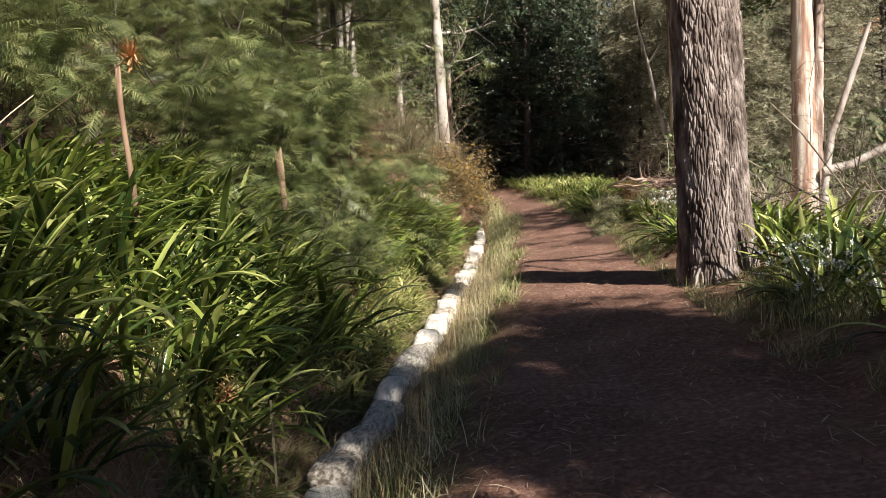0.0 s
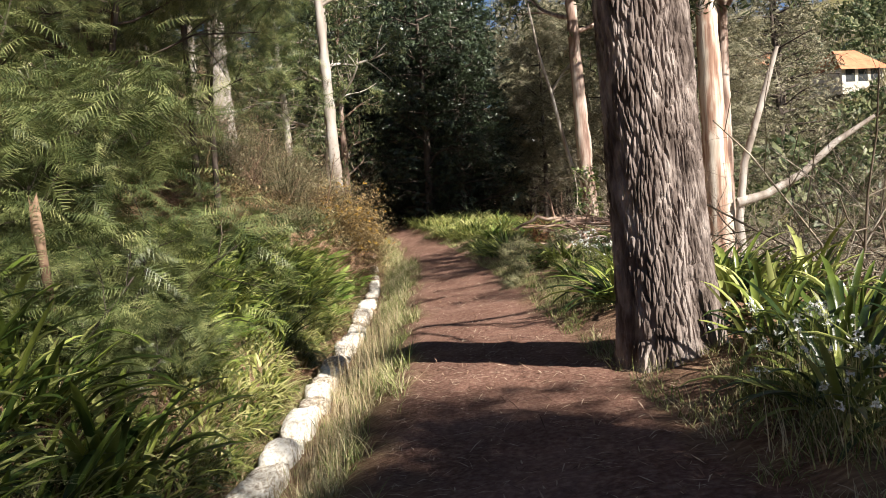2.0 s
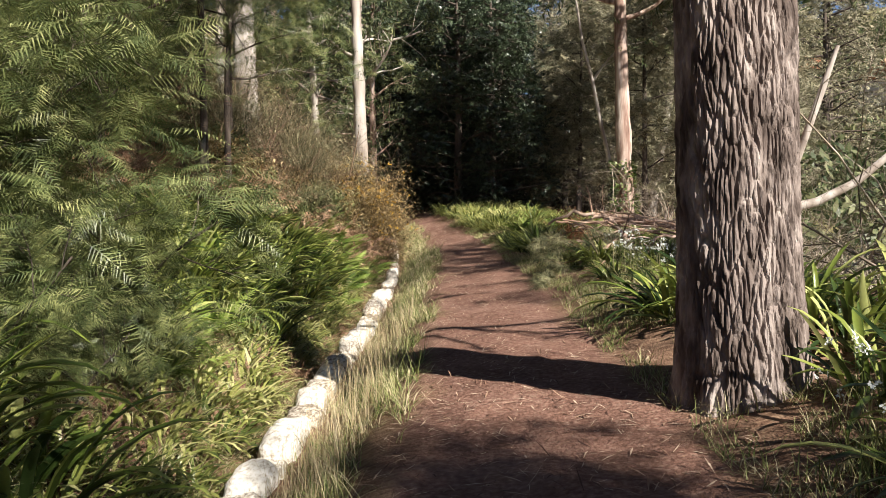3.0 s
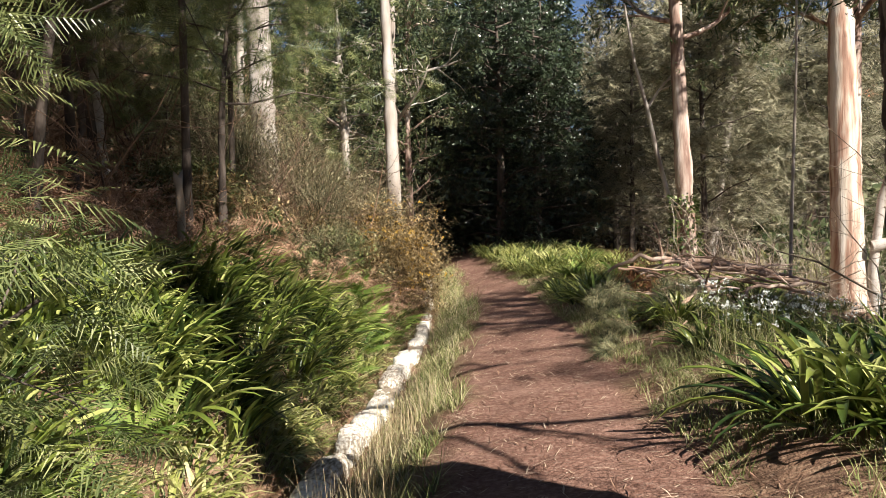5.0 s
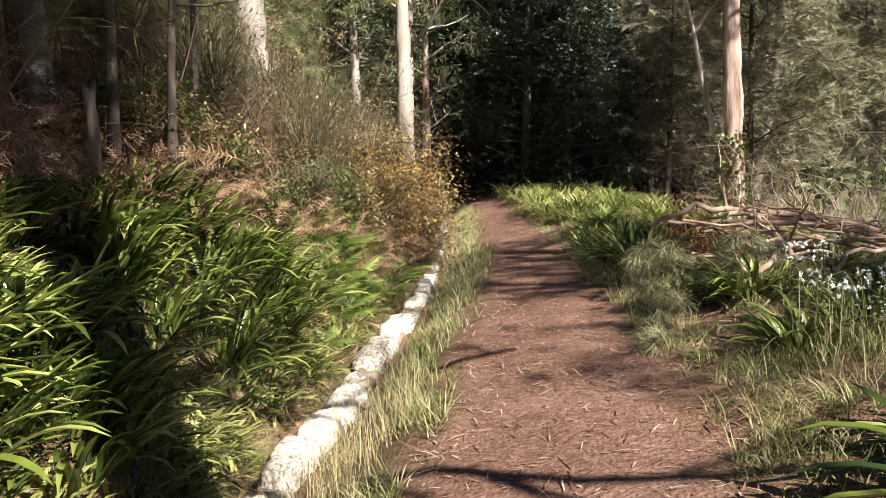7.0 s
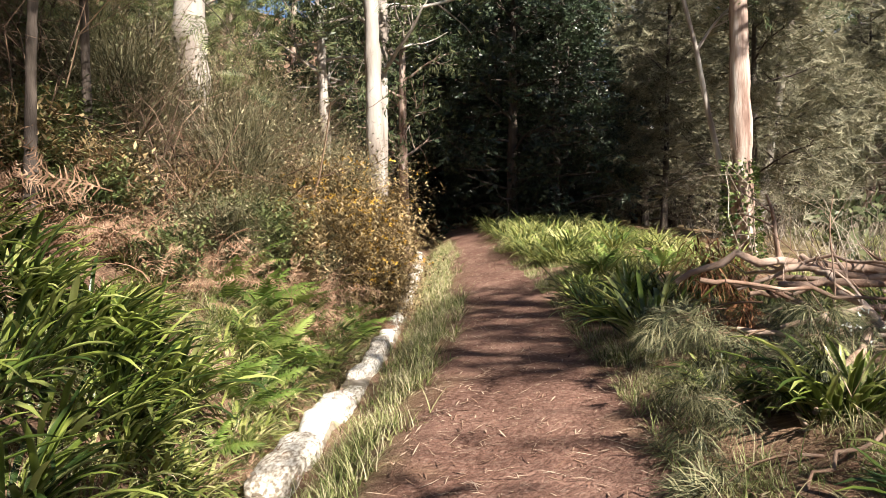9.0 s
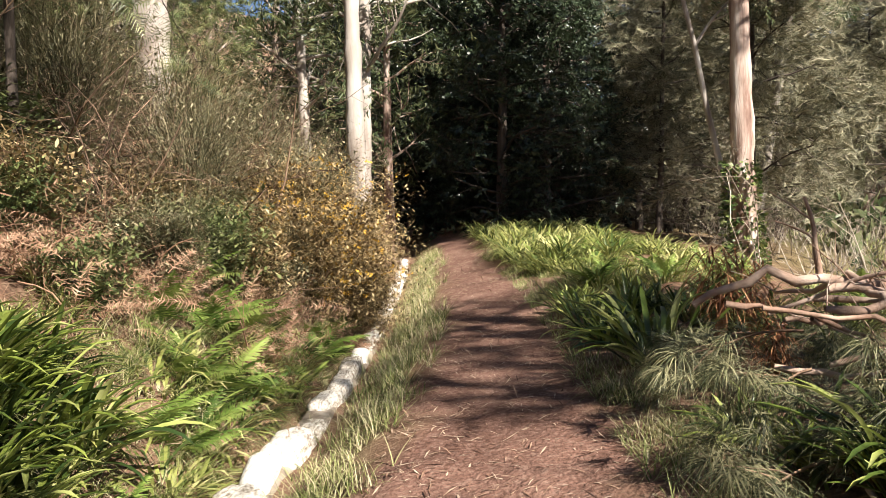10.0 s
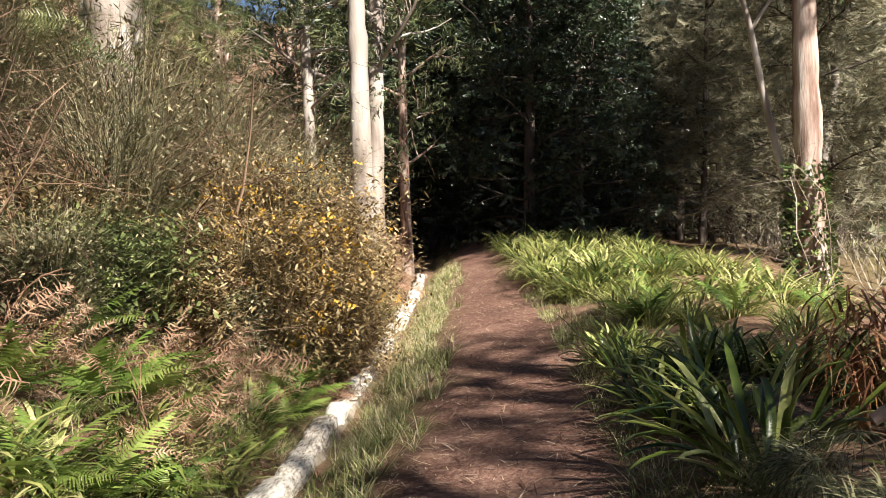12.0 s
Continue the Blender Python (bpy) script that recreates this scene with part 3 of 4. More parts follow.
# slim dark trunks with sparse pine boughs on the level ground beyond
pines = [tree_parts(np.random.default_rng(31 + i), 11, 0.14, DARKBARK, PINE, far_needles, (0.4 * (i - 1), 0), 0.1, 0.12, 26, 1.8, 7, 1.8, 0.22, -0.1, (-0.7, 0.4), 8) for i in range(3)]
for i, (x, y) in enumerate([(3.1, 51), (9.6, 56), (7.8, 44.5), (10.4, 53), (12.6, 50), (13.0, 47.5), (5.2, 49), (6.6, 53), (4.2, 56), (8.8, 60), (11.5, 62), (14.5, 57), (3.6, 44), (6.0, 40.5)]):
    make_tree("slim_pine", "slim dark-trunked pine with thin grey-green boughs", pines[i % 3], x, y, i * 77, 0.9 + 0.08 * (i % 4), group="slim pines beyond the path")

make_tree("slender_gum", "slender leaning gum tree beyond the ivy-clad one", tree_parts(g, 13, 0.19, SMOOTHBARK, EUCLEAF, gum_spray, (2.0, 0), 0.05, 0.5, 12, 1.8), 6.9, 44.5)

# dense dark evergreens closing the view
def evergreen(g, height, wide, n, leaf=DARKLEAF, fine=1.0):
    """Boughs to the ground: leaf sprays over a rough uneven cone with hollows."""
    line = trunk_line(g, height, (0, 0), 0.1)
    tr = mesh_of("trunk", [tube(line, np.linspace(0.24, 0.05, len(line)), 9)], DARKBARK)
    br, tips = [], []
    for k in range(46):
        f = 0.05 + 0.92 * k / 46
        a = k * 2.4
        o, t = grow(g, (0, 0, f * height), (math.cos(a), math.sin(a), 0.25), wide * (1.05 - 0.6 * f) * g.uniform(0.6, 1.15), 0.06, 1, 4, 0.8, 0.3, -0.15)
        br += o
        tips += t
    at = spread_on(tips, g, n, 0.24)
    m = len(at)
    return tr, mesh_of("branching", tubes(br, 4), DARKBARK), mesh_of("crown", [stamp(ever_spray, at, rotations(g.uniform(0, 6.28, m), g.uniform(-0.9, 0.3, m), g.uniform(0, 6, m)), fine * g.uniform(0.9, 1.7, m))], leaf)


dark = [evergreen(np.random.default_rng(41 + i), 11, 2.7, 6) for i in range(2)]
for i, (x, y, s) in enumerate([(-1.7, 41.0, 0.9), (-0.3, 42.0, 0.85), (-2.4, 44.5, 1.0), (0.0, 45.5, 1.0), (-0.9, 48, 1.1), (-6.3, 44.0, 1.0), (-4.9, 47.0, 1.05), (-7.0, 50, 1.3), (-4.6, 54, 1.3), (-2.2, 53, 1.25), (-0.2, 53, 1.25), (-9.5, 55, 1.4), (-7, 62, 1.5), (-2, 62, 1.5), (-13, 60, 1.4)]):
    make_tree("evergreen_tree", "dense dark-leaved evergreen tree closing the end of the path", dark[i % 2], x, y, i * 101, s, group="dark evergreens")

olive = evergreen(np.random.default_rng(47), 11, 3.0, 9, PINE, 0.65)
for i, (x, y, s) in enumerate([(4.6, 50, 0.9), (16.5, 60, 1.2), (3.4, 58, 1.2), (9.5, 64, 1.4), (15, 68, 1.5), (21, 62, 1.3), (5.5, 66, 1.5), (3.2, 47.0, 0.7), (24, 70, 1.5)]):
    make_tree("olive_green_tree", "sunlit grey-green tree with twiggy boughs in the far wood", olive, x, y, i * 101, s, group="grey-green trees")

# tall gums on the left hillside
hill = [tree_parts(np.random.default_rng(51 + i), 13, 0.2, (SMOOTHBARK, DARKBARK, REDBARK)[i], EUCLEAF, gum_spray, (0.5 * (i - 1), 0), 0.12, 0.22, 18, 2.0, 6, 1.3, 0.25) for i in range(3)]
hg = np.random.default_rng(61)
thin = tree_parts(np.random.default_rng(58), 9, 0.062, DARKBARK, EUCLEAF, gum_spray, (0.2, 0), 0.1, 0.5, 12, 1.5, 6, 1.2, 0.2, 0.1, (-1.2, 0.2), 9)
for i, (x, y, s) in enumerate([(-4.42, 17.0, 1.0), (-5.9, 17.0, 1.1), (-5.0, 20.3, 0.9), (-7.2, 18.5, 1.2), (-6.6, 14.6, 1.0)]):
    make_tree("thin_tree", "thin dark-stemmed young tree on the bank", thin, x, y, i * 130, s, group="thin trees on the bank")
spots = [(-8.4, 22, 1), (-5.2, 36, 0), (-6.4, 35, 0), (-4.9, 38.5, 2)]
for i in range(62):
    y = hg.uniform(4, 62)
    x = float(kerb_x(y)) - hg.uniform(5.0 if y < 30 else 3.2, 30)
    spots.append((x, y, int(hg.integers(3))))
for i, (x, y, k) in enumerate(spots):
    make_tree("hillside_gum", "straight young gum tree on the wooded slope", hill[k], x, y, hg.uniform(0, 360), hg.uniform(0.75, 1.25), group="gums on the slope")

# tall gums to the sunny side of the walk
shade = [tree_parts(np.random.default_rng(71 + i), 13, 0.24, REDBARK, EUCLEAF, gum_spray, (0, 0), 0.12, 0.55, 18, 2.6, 12, 1.6, 0.3) for i in range(2)]
for i, (x, y, s) in enumerate([(7.9, -1.7, 0.8), (-3.6, -3.4, 0.75), (8.9, 33.2, 1.15)]):
    make_tree("tall_gum", "tall gum tree with a high leafy crown", shade[i % 2], x, y, i * 67, s, group="tall gums on the valley side")
dense = tree_parts(np.random.default_rng(79), 13, 0.24, REDBARK, EUCLEAF, gum_spray, (0, 0), 0.12, 0.45, 24, 2.9, 17, 1.8, 0.32)
for i, (x, y, s) in enumerate([(4.4, 1.2, 0.5), (1.6, -1.4, 0.48)]):
    make_tree("tall_gum", "tall gum tree with a dense leafy crown", dense, x, y, i * 97, s, group="tall gums on the valley side")
airy = tree_parts(np.random.default_rng(77), 13, 0.2, REDBARK, EUCLEAF, gum_spray, (0, 0), 0.12, 0.5, 18, 2.6, 4, 1.4, 0.22)
for i, (x, y, s) in enumerate([(5.9, 2.3, 0.55), (9.6, 10.5, 0.9), (10.6, 6.0, 0.9), (8.6, 12.6, 1.0)]):
    make_tree("tall_gum", "tall thin-crowned gum tree with peeling bark", airy, x, y, i * 67, s, group="tall gums on the valley side")
sunny = tree_parts(np.random.default_rng(78), 11.5, 0.13, SMOOTHBARK, EUCLEAF, gum_spray, (0, 0), 0.15, 0.45, 14, 1.5, 5, 1.3, 0.2)
for i, (x, y, s) in enumerate([(6.7, 11.3, 1.0), (7.5, 12.9, 1.0), (8.3, 14.2, 1.0)]):
    make_tree("bare_tree", "slender leafless grey-barked tree down the slope", sunny[:2], x, y, i * 101, s, group="bare trees on the valley side")


# ---- plants ----
def leaf_mesh(g):
    L = g.uniform(0.5, 0.74)
    e0 = g.uniform(0.8, 1.42)
    return mesh_of("leaf", [ribbons([[0, 0, 0]], 0, e0, g.uniform(-0.7, 0.6), L, g.uniform(0.038, 0.052), 7, "strap", 0.28, 1.7)], AGAP_OBJ)


ag = np.random.default_rng(81)
leaf_meshes = [leaf_mesh(ag) for _ in range(14)]


def agapanthus_leaves(x, y, size, count, label):
    """A clump whose strap leaves are objects of their own."""
    ob = thing("agapanthus", label, "plant", pose(x, y, gz1(x, y) - 0.03) @ Matrix.Scale(size, 4), group="agapanthus clumps")
    for i in range(count):
        a = ag.uniform(0, 6.28)
        r = 0.2 * math.sqrt(ag.uniform())
        m = pose(r * math.cos(a), r * math.sin(a), 0, ag.normal(0, 6), ag.uniform(-22, 30), math.degrees(a) + ag.normal(0, 30)) @ Matrix.Scale(ag.uniform(0.7, 1.2), 4)
        part("leaf", leaf_meshes[int(ag.integers(14))], ob, m=m)
    return ob


def clump_mesh(g, n=56, slim=1.0, mat=AGAP):
    a, r = g.uniform(0, 6.28, n), 0.22 * np.sqrt(g.uniform(0, 1, n))
    base = np.stack([r * np.cos(a), r * np.sin(a), 0 * r], -1)
    return mesh_of("foliage", [ribbons(base, a + g.normal(0, 0.5, n), g.uniform(0.6, 1.45, n), g.uniform(-0.8, 0.6, n), g.uniform(0.42, 0.74, n), g.uniform(0.034, 0.05, n) * slim, 6, "strap", 0.28, 1.6)], mat)


clumps = [clump_mesh(ag) for _ in range(5)]
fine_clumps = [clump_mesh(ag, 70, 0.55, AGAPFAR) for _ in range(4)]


def agapanthus(x, y, size, label="arching clump of green strap-leaved agapanthus", fine=False):
    ob = thing("agapanthus", label, "plant", pose(x, y, gz1(x, y) - 0.03, 0, 0, ag.uniform(0, 360)) @ Matrix.Scale(size, 4), None, "agapanthus clumps")
    tagged(part("foliage", fine_clumps[int(ag.integers(4))] if fine else clumps[int(ag.integers(5))], ob), kind="stuff")
    return ob


# left bank, near
for i in range(84):
    y = ag.uniform(2.4, 8.8)
    d = ag.uniform(0.66, 3.0)
    x = float(kerb_x(y)) - d
    if d < 1.9 and i < 76:
        agapanthus_leaves(x, y, ag.uniform(0.85, 1.1) * (1.2 if d > 1.3 else 1), 30, "lush clump of strap-leaved agapanthus above the channel")
    else:
        agapanthus(x, y, ag.uniform(1.1, 1.4))
for i in range(52):
    y = ag.uniform(8.6, 13.5)
    d = ag.uniform(0.7, 2.6)
    if i % 2 == 0 and d < 1.8:
        agapanthus_leaves(float(kerb_x(y)) - d, y, ag.uniform(0.85, 1.05), 32, "lush clump of strap-leaved agapanthus above the channel")
    else:
        agapanthus(float(kerb_x(y)) - d, y, ag.uniform(0.8, 1.05))
for i in range(72):
    y = ag.uniform(12.0, 17.3)
    d = ag.uniform(0.68, 2.3)
    x = float(kerb_x(y)) - d
    if d < 1.4 and i < 54:
        agapanthus_leaves(x, y, ag.uniform(0.75, 1.0), 32, "sunlit clump of strap-leaved agapanthus on the bank")
    else:
        agapanthus(x, y, ag.uniform(0.8, 1.05))
for i in range(20):
    y = ag.uniform(16.8, 19.0)
    agapanthus(float(kerb_x(y)) - ag.uniform(0.7, 2.0), y, ag.uniform(0.38, 0.6), "small sunlit agapanthus clump among withered bracken", True)
for x, y, s in [(-3.0, 5.6, 1.3), (-3.4, 5.9, 1.3), (-2.7, 7.6, 1.2), (-3.1, 7.5, 1.3)]:
    agapanthus_leaves(x, y, s, 34, "tall lush clump of strap-leaved agapanthus on the bank")
# right side
for x, y, s in [(2.0, 7.3, 1.0), (2.45, 7.0, 1.0), (2.3, 8.0, 1.05), (2.9, 7.7, 1.0), (2.1, 8.7, 0.9), (2.7, 8.9, 0.95), (2.3, 5.6, 0.9), (2.7, 6.2, 0.95), (1.85, 11.75, 1.2), (1.75, 12.3, 0.95), (2.25, 11.3, 1.1), (2.35, 11.9, 1.05), (2.0, 12.5, 0.9), (1.62, 11.75, 1.1), (1.95, 11.3, 0.95), (2.05, 11.9, 1.1), (2.4, 11.6, 1.1), (1.18, 16.5, 0.6), (1.4, 16.0, 0.62), (0.98, 17.0, 0.55), (2.6, 10.4, 1.15), (3.0, 9.6, 1.0), (3.3, 8.5, 1.0), (3.1, 10.9, 1.15), (2.45, 10.9, 1.15), (2.8, 12.2, 0.9),  (0.76, 19.0, 1.0), (0.72, 19.7, 0.75), (0.5, 19.9, 0.65), (1.5, 16.2, 0.8), (0.38, 20.4, 0.62), (0.28, 21.2, 0.62), (0.7, 20.8, 0.7), (1.25, 20.6, 0.75), (0.15, 22.0, 0.65), (1.0, 21.6, 0.75), (1.7, 20.2, 0.85)]:
    agapanthus_leaves(x, y, s, 48, "dark glossy clump of strap-leaved agapanthus beside the path")
bed = []
for i in range(18):
    y = ag.uniform(12.8, 16.6)
    agapanthus(float(right_x(y)) + ag.uniform(0.45, 2.2), y, ag.uniform(0.55, 0.85), "dark green agapanthus clump among grass and cut brush")
for i in range(210):
    y = ag.uniform(17.8, 38)
    r = 0.32 + 3.4 * ag.uniform() ** 1.3
    if y < 20.6 and r < 1.3:
        continue
    if y > 26:
        bed.append((float(right_x(y)) + r, y, ag.uniform(0.65, 0.95)))
    else:
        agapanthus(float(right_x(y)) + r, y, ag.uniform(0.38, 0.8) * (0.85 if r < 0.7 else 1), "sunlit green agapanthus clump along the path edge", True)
for i in range(46):
    bed.append((ag.uniform(8.5, 14), ag.uniform(40, 48), ag.uniform(0.7, 1.1)))
for i in range(98):
    y = ag.uniform(4, 21) if i < 84 else ag.uniform(19, 30)
    bed.append((float(kerb_x(y)) - ag.uniform(0.45, 0.9), y, ag.uniform(0.4, 0.6)))
n = 60 * len(bed)
bx = np.repeat(np.array(bed), 60, 0)
a, rr = ag.uniform(0, 6.28, n), 0.2 * np.sqrt(ag.uniform(0, 1, n))
xx, yy = bx[:, 0] + rr * np.cos(a), bx[:, 1] + rr * np.sin(a)
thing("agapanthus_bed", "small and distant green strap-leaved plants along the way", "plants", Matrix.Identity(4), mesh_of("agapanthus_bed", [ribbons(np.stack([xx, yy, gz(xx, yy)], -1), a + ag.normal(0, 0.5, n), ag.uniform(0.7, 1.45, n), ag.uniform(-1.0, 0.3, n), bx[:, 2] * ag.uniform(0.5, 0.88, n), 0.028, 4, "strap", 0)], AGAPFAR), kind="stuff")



# grass tufts draped over the channel bank
def tuft_mesh(g):
    n = 70
    return mesh_of("grass_tuft", [ribbons(np.stack([g.normal(0, 0.06, n), g.normal(0, 0.09, n), np.zeros(n)], -1), g.normal(0, 1.3, n), g.uniform(0.5, 1.45, n), g.uniform(-1.4, 0.1, n), g.uniform(0.2, 0.5, n), g.uniform(0.006, 0.011, n), 5, "blade", 0)], GRASS)


tufts = [tuft_mesh(ag) for _ in range(4)]
for i in range(280):
    y = ag.uniform(4, 31)
    d = ag.uniform(0.3, 1.3) if i > 30 else ag.uniform(-0.1, 0.2)
    x = float(kerb_x(y)) - d
    thing("grass_tuft", "long drooping tuft of grass on the channel bank", "grass", pose(x, y, gz1(x, y) - 0.02, 0, 0, ag.normal(0, 25)) @ Matrix.Scale(ag.uniform(0.55, 1.0), 4), tufts[i % 4], "grass tufts")


for i in range(44):
    y = ag.uniform(12.4, 19)
    x = float(right_x(y)) + ag.uniform(0.02, 0.9)
    thing("grass_tuft", "long drooping tuft of grass along the path edge", "grass", pose(x, y, gz1(x, y) - 0.02, 0, 0, 180 + ag.normal(0, 60)) @ Matrix.Scale(ag.uniform(0.4, 0.85), 4), tufts[i % 4], "grass tufts")

for i in range(14):
    y = 3.0 + i * 0.27
    agapanthus_leaves(float(kerb_x(y)) - (0.95, 1.5, 1.2)[i % 3] - 0.1 * ag.uniform(), y, ag.uniform(0.9, 1.1), 32, "lush clump of strap-leaved agapanthus above the channel")

# ferns
fg = np.random.default_rng(91)
frond_meshes = [mesh_of("frond", [pinnate(fg, 0.62, 26, 0.16, 0.019, fg.uniform(0.5, 1.0), 3, "blade", 1.25)], FERN) for _ in range(4)]
dead_fronds = [pinnate(fg, 0.5, 14, 0.11, 0.012, fg.uniform(0.6, 1.1), 2, "blade", 1.0, 0.35) for _ in range(2)]


def fern(x, y, size, count=12):
    ob = thing("fern", "bright green bracken fern on the bank", "plant", pose(x, y, gz1(x, y) + 0.04) @ Matrix.Scale(size * 1.02, 4), group="ferns on the bank")
    for i in range(count):
        part("frond", frond_meshes[int(fg.integers(4))], ob, m=pose(0, 0, 0, fg.normal(0, 15), -fg.uniform(15, 60), i * 360 / count + fg.uniform(-20, 20)) @ Matrix.Scale(fg.uniform(0.7, 1.15), 4))


for x, y, s in [(-2.75, 22.7, 0.95), (-2.6, 22.2, 0.8), (-2.9, 21.4, 0.85), (-2.75, 20.7, 0.75), (-2.65, 19.3, 0.9), (-2.95, 19.8, 1.0), (-2.55, 18.6, 0.7), (-2.85, 24.2, 0.6), (-2.6, 17.9, 0.7), (-2.4, 17.2, 0.55), (-3.3, 21.9, 1.0), (-3.4, 20.3, 1.0), (-2.75, 18.9, 0.9), (-2.9, 20.2, 0.9), (-2.6, 19.8, 0.8), (-2.7, 21.8, 0.85), (-2.85, 23.2, 0.8), (-2.5, 18.2, 0.8), (-3.1, 19.2, 0.9), (-2.55, 20.0, 0.6), (-2.5, 21.2, 0.55), (-2.3, 8.4, 0.6), (-2.4, 10.2, 0.8), (-2.5, 11.4, 0.8), (-2.6, 13.2, 0.7)]:
    fern(x, y, s)
for i in range(30):
    y = fg.uniform(19.5, 31)
    fern(float(right_x(y)) + 0.6 + fg.uniform(0, 3.5), y, fg.uniform(0.5, 0.85), 7)


def dead_heap(g):
    n = 44
    at = np.stack([g.normal(0, 0.3, n), g.normal(0, 0.3, n), g.uniform(0, 0.28, n)], -1)
    tw = grow(g, (0, 0, 0), (0.3, 0, 1), 0.7, 0.012, 2, 4, 0.9, 0.5)[0]
    return mesh_of("dead_bracken", [stamp(dead_fronds[0], at[:22], rotations(g.uniform(0, 6.28, 22), g.uniform(-0.3, 1.0, 22), g.uniform(-1.5, 1.5, 22)), g.uniform(0.5, 1.1, 22)), stamp(dead_fronds[1], at[22:], rotations(g.uniform(0, 6.28, 22), g.uniform(-0.5, 0.7, 22), g.uniform(-1.5, 1.5, 22)), g.uniform(0.5, 1.1, 22))] + tubes(tw), DEADFERN)


heaps = [dead_heap(fg) for _ in range(4)]


def heap(label, category, m, me, group):
    tagged(part("withered_frond", me, thing("dead_bracken", label, category, m, None, group)), kind="stuff")


for i in range(250):
    y = fg.uniform(14, 36)
    near = fg.uniform() < 0.55 and y > 18
    x = float(kerb_x(y)) - (fg.uniform(0.45, 2.8) if near else fg.uniform(1.8, 9))
    heap("heap of withered brown bracken fronds and twigs", "plant", pose(x, y, gz1(x, y), 0, 0, fg.uniform(0, 360)) @ Matrix.Scale(fg.uniform(0.7, 1.1) * (0.95 if near else 1.35), 4), heaps[i % 4], "withered bracken")
for i in range(44):
    y = fg.uniform(12.5, 33)
    x = float(kerb_x(y)) - fg.uniform(0.0, 0.5)
    heap("small drift of withered brown fronds against the stone kerb", "plant", pose(x, y, gz1(x, y), 0, 0, fg.uniform(0, 360)) @ Matrix.Scale(fg.uniform(0.3, 0.55), 4), heaps[i % 4], "withered bracken")
k = 220
rust_mesh = mesh_of("withered_frond", [ribbons(np.stack([fg.normal(0, 0.09, k), fg.normal(0, 0.09, k), fg.uniform(0.25, 0.72, k)], -1), fg.uniform(0, 6.28, k), fg.uniform(-0.6, 1.2, k), fg.uniform(-1.6, -0.8, k), fg.uniform(0.25, 0.5, k), fg.uniform(0.008, 0.02, k), 5, "blade", 0), tube(np.array([(0, 0, 0), (0.02, 0, 0.2), (0, 0.02, 0.45)]), [0.05, 0.045, 0.02], 7)], RUST)
for x, y, s in [(1.25, 19.35, 1.0), (1.5, 19.5, 0.85), (1.3, 17.9, 0.6)]:
    heap("rusty brown dried fern beside the branch pile", "plant", pose(x, y, gz1(x, y), 0, 0, 50 * s) @ Matrix.Scale(s, 4), rust_mesh, "withered bracken")


# mimosa saplings
def mimosa(g, height, leaves):
    br, tips = [], []
    for k in range(3):
        o, t = grow(g, (g.normal(0, 0.1), g.normal(0, 0.1), 0), (g.normal(0.25, 0.3), g.normal(0, 0.3), 1), height, 0.022, 2, 6, 0.8, 0.3, 0.05, 6, 0.45, 0.2)
        br += o
        tips += t
    at = spread_on(tips, g, leaves, 0.1)
    n = len(at)
    return mesh_of("stem", tubes(br, 5, 3, 0.01), DARKBARK), mesh_of("foliage", [stamp(mimosa_leaf, at, rotations(g.uniform(0, 6.28, n), g.uniform(-0.7, 0.5, n), g.normal(0, 0.5, n)), g.uniform(0.7, 1.4, n))], MIMOSA)


mg = np.random.default_rng(101)
mims = [mimosa(mg, h, 3) for h in (1.5, 1.9, 2.4)]


def mimosa_at(x, y, k, size):
    ob = thing("mimosa_sapling", "feathery grey-green mimosa sapling on the bank", "sapling", pose(x, y, gz1(x, y) - 0.05, 0, 0, mg.uniform(0, 360)) @ Matrix.Scale(size, 4), group="mimosa saplings")
    part("stem", mims[k][0], ob)
    part("foliage", mims[k][1], ob)


for x, y, k, s in [(-3.1, 9.0, 0, 0.95), (-2.75, 9.3, 0, 0.8), (-3.4, 9.6, 1, 0.95), (-3.8, 9.4, 1, 1.0), (-4.6, 9.8, 2, 1.0), (-2.6, 8.4, 0, 0.7), (-5.2, 9.0, 2, 1.0), (-4.1, 8.2, 1, 0.95), (-6.2, 9.8, 2, 1.2), (-3.3, 8.5, 0, 0.85), (-4.8, 7.0, 1, 1.0), (-6.0, 7.4, 2, 1.1), (-7.2, 9.0, 2, 1.2), (-2.45, 9.3, 0, 0.6), (-2.4, 8.8, 0, 0.5)]:
    mimosa_at(x, y, k, s)
mim_tree = tree_parts(np.random.default_rng(105), 5.6, 0.07, DARKBARK, MIMOSA, mimosa_leaf, (0.5, 0.2), 0.2, 0.42, 16, 2.0, 9, 1.2, 0.16, -0.15, (-1.0, 0.2), 8)
for x, y, s, a in [(-4.9, 14.4, 0.95, 0), (-5.8, 15.9, 1.0, 140), (-4.5, 18.4, 0.9, 60), (-6.4, 18.6, 1.1, 220)]:
    make_tree("mimosa_tree", "young mimosa tree with dark stem and drooping feathery boughs", mim_tree, x, y, a, s, group="mimosa trees")
for i in range(22):
    y = mg.uniform(20, 42)
    mimosa_at(float(kerb_x(y)) - mg.uniform(4, 13), y, int(mg.integers(3)), mg.uniform(0.9, 1.5))


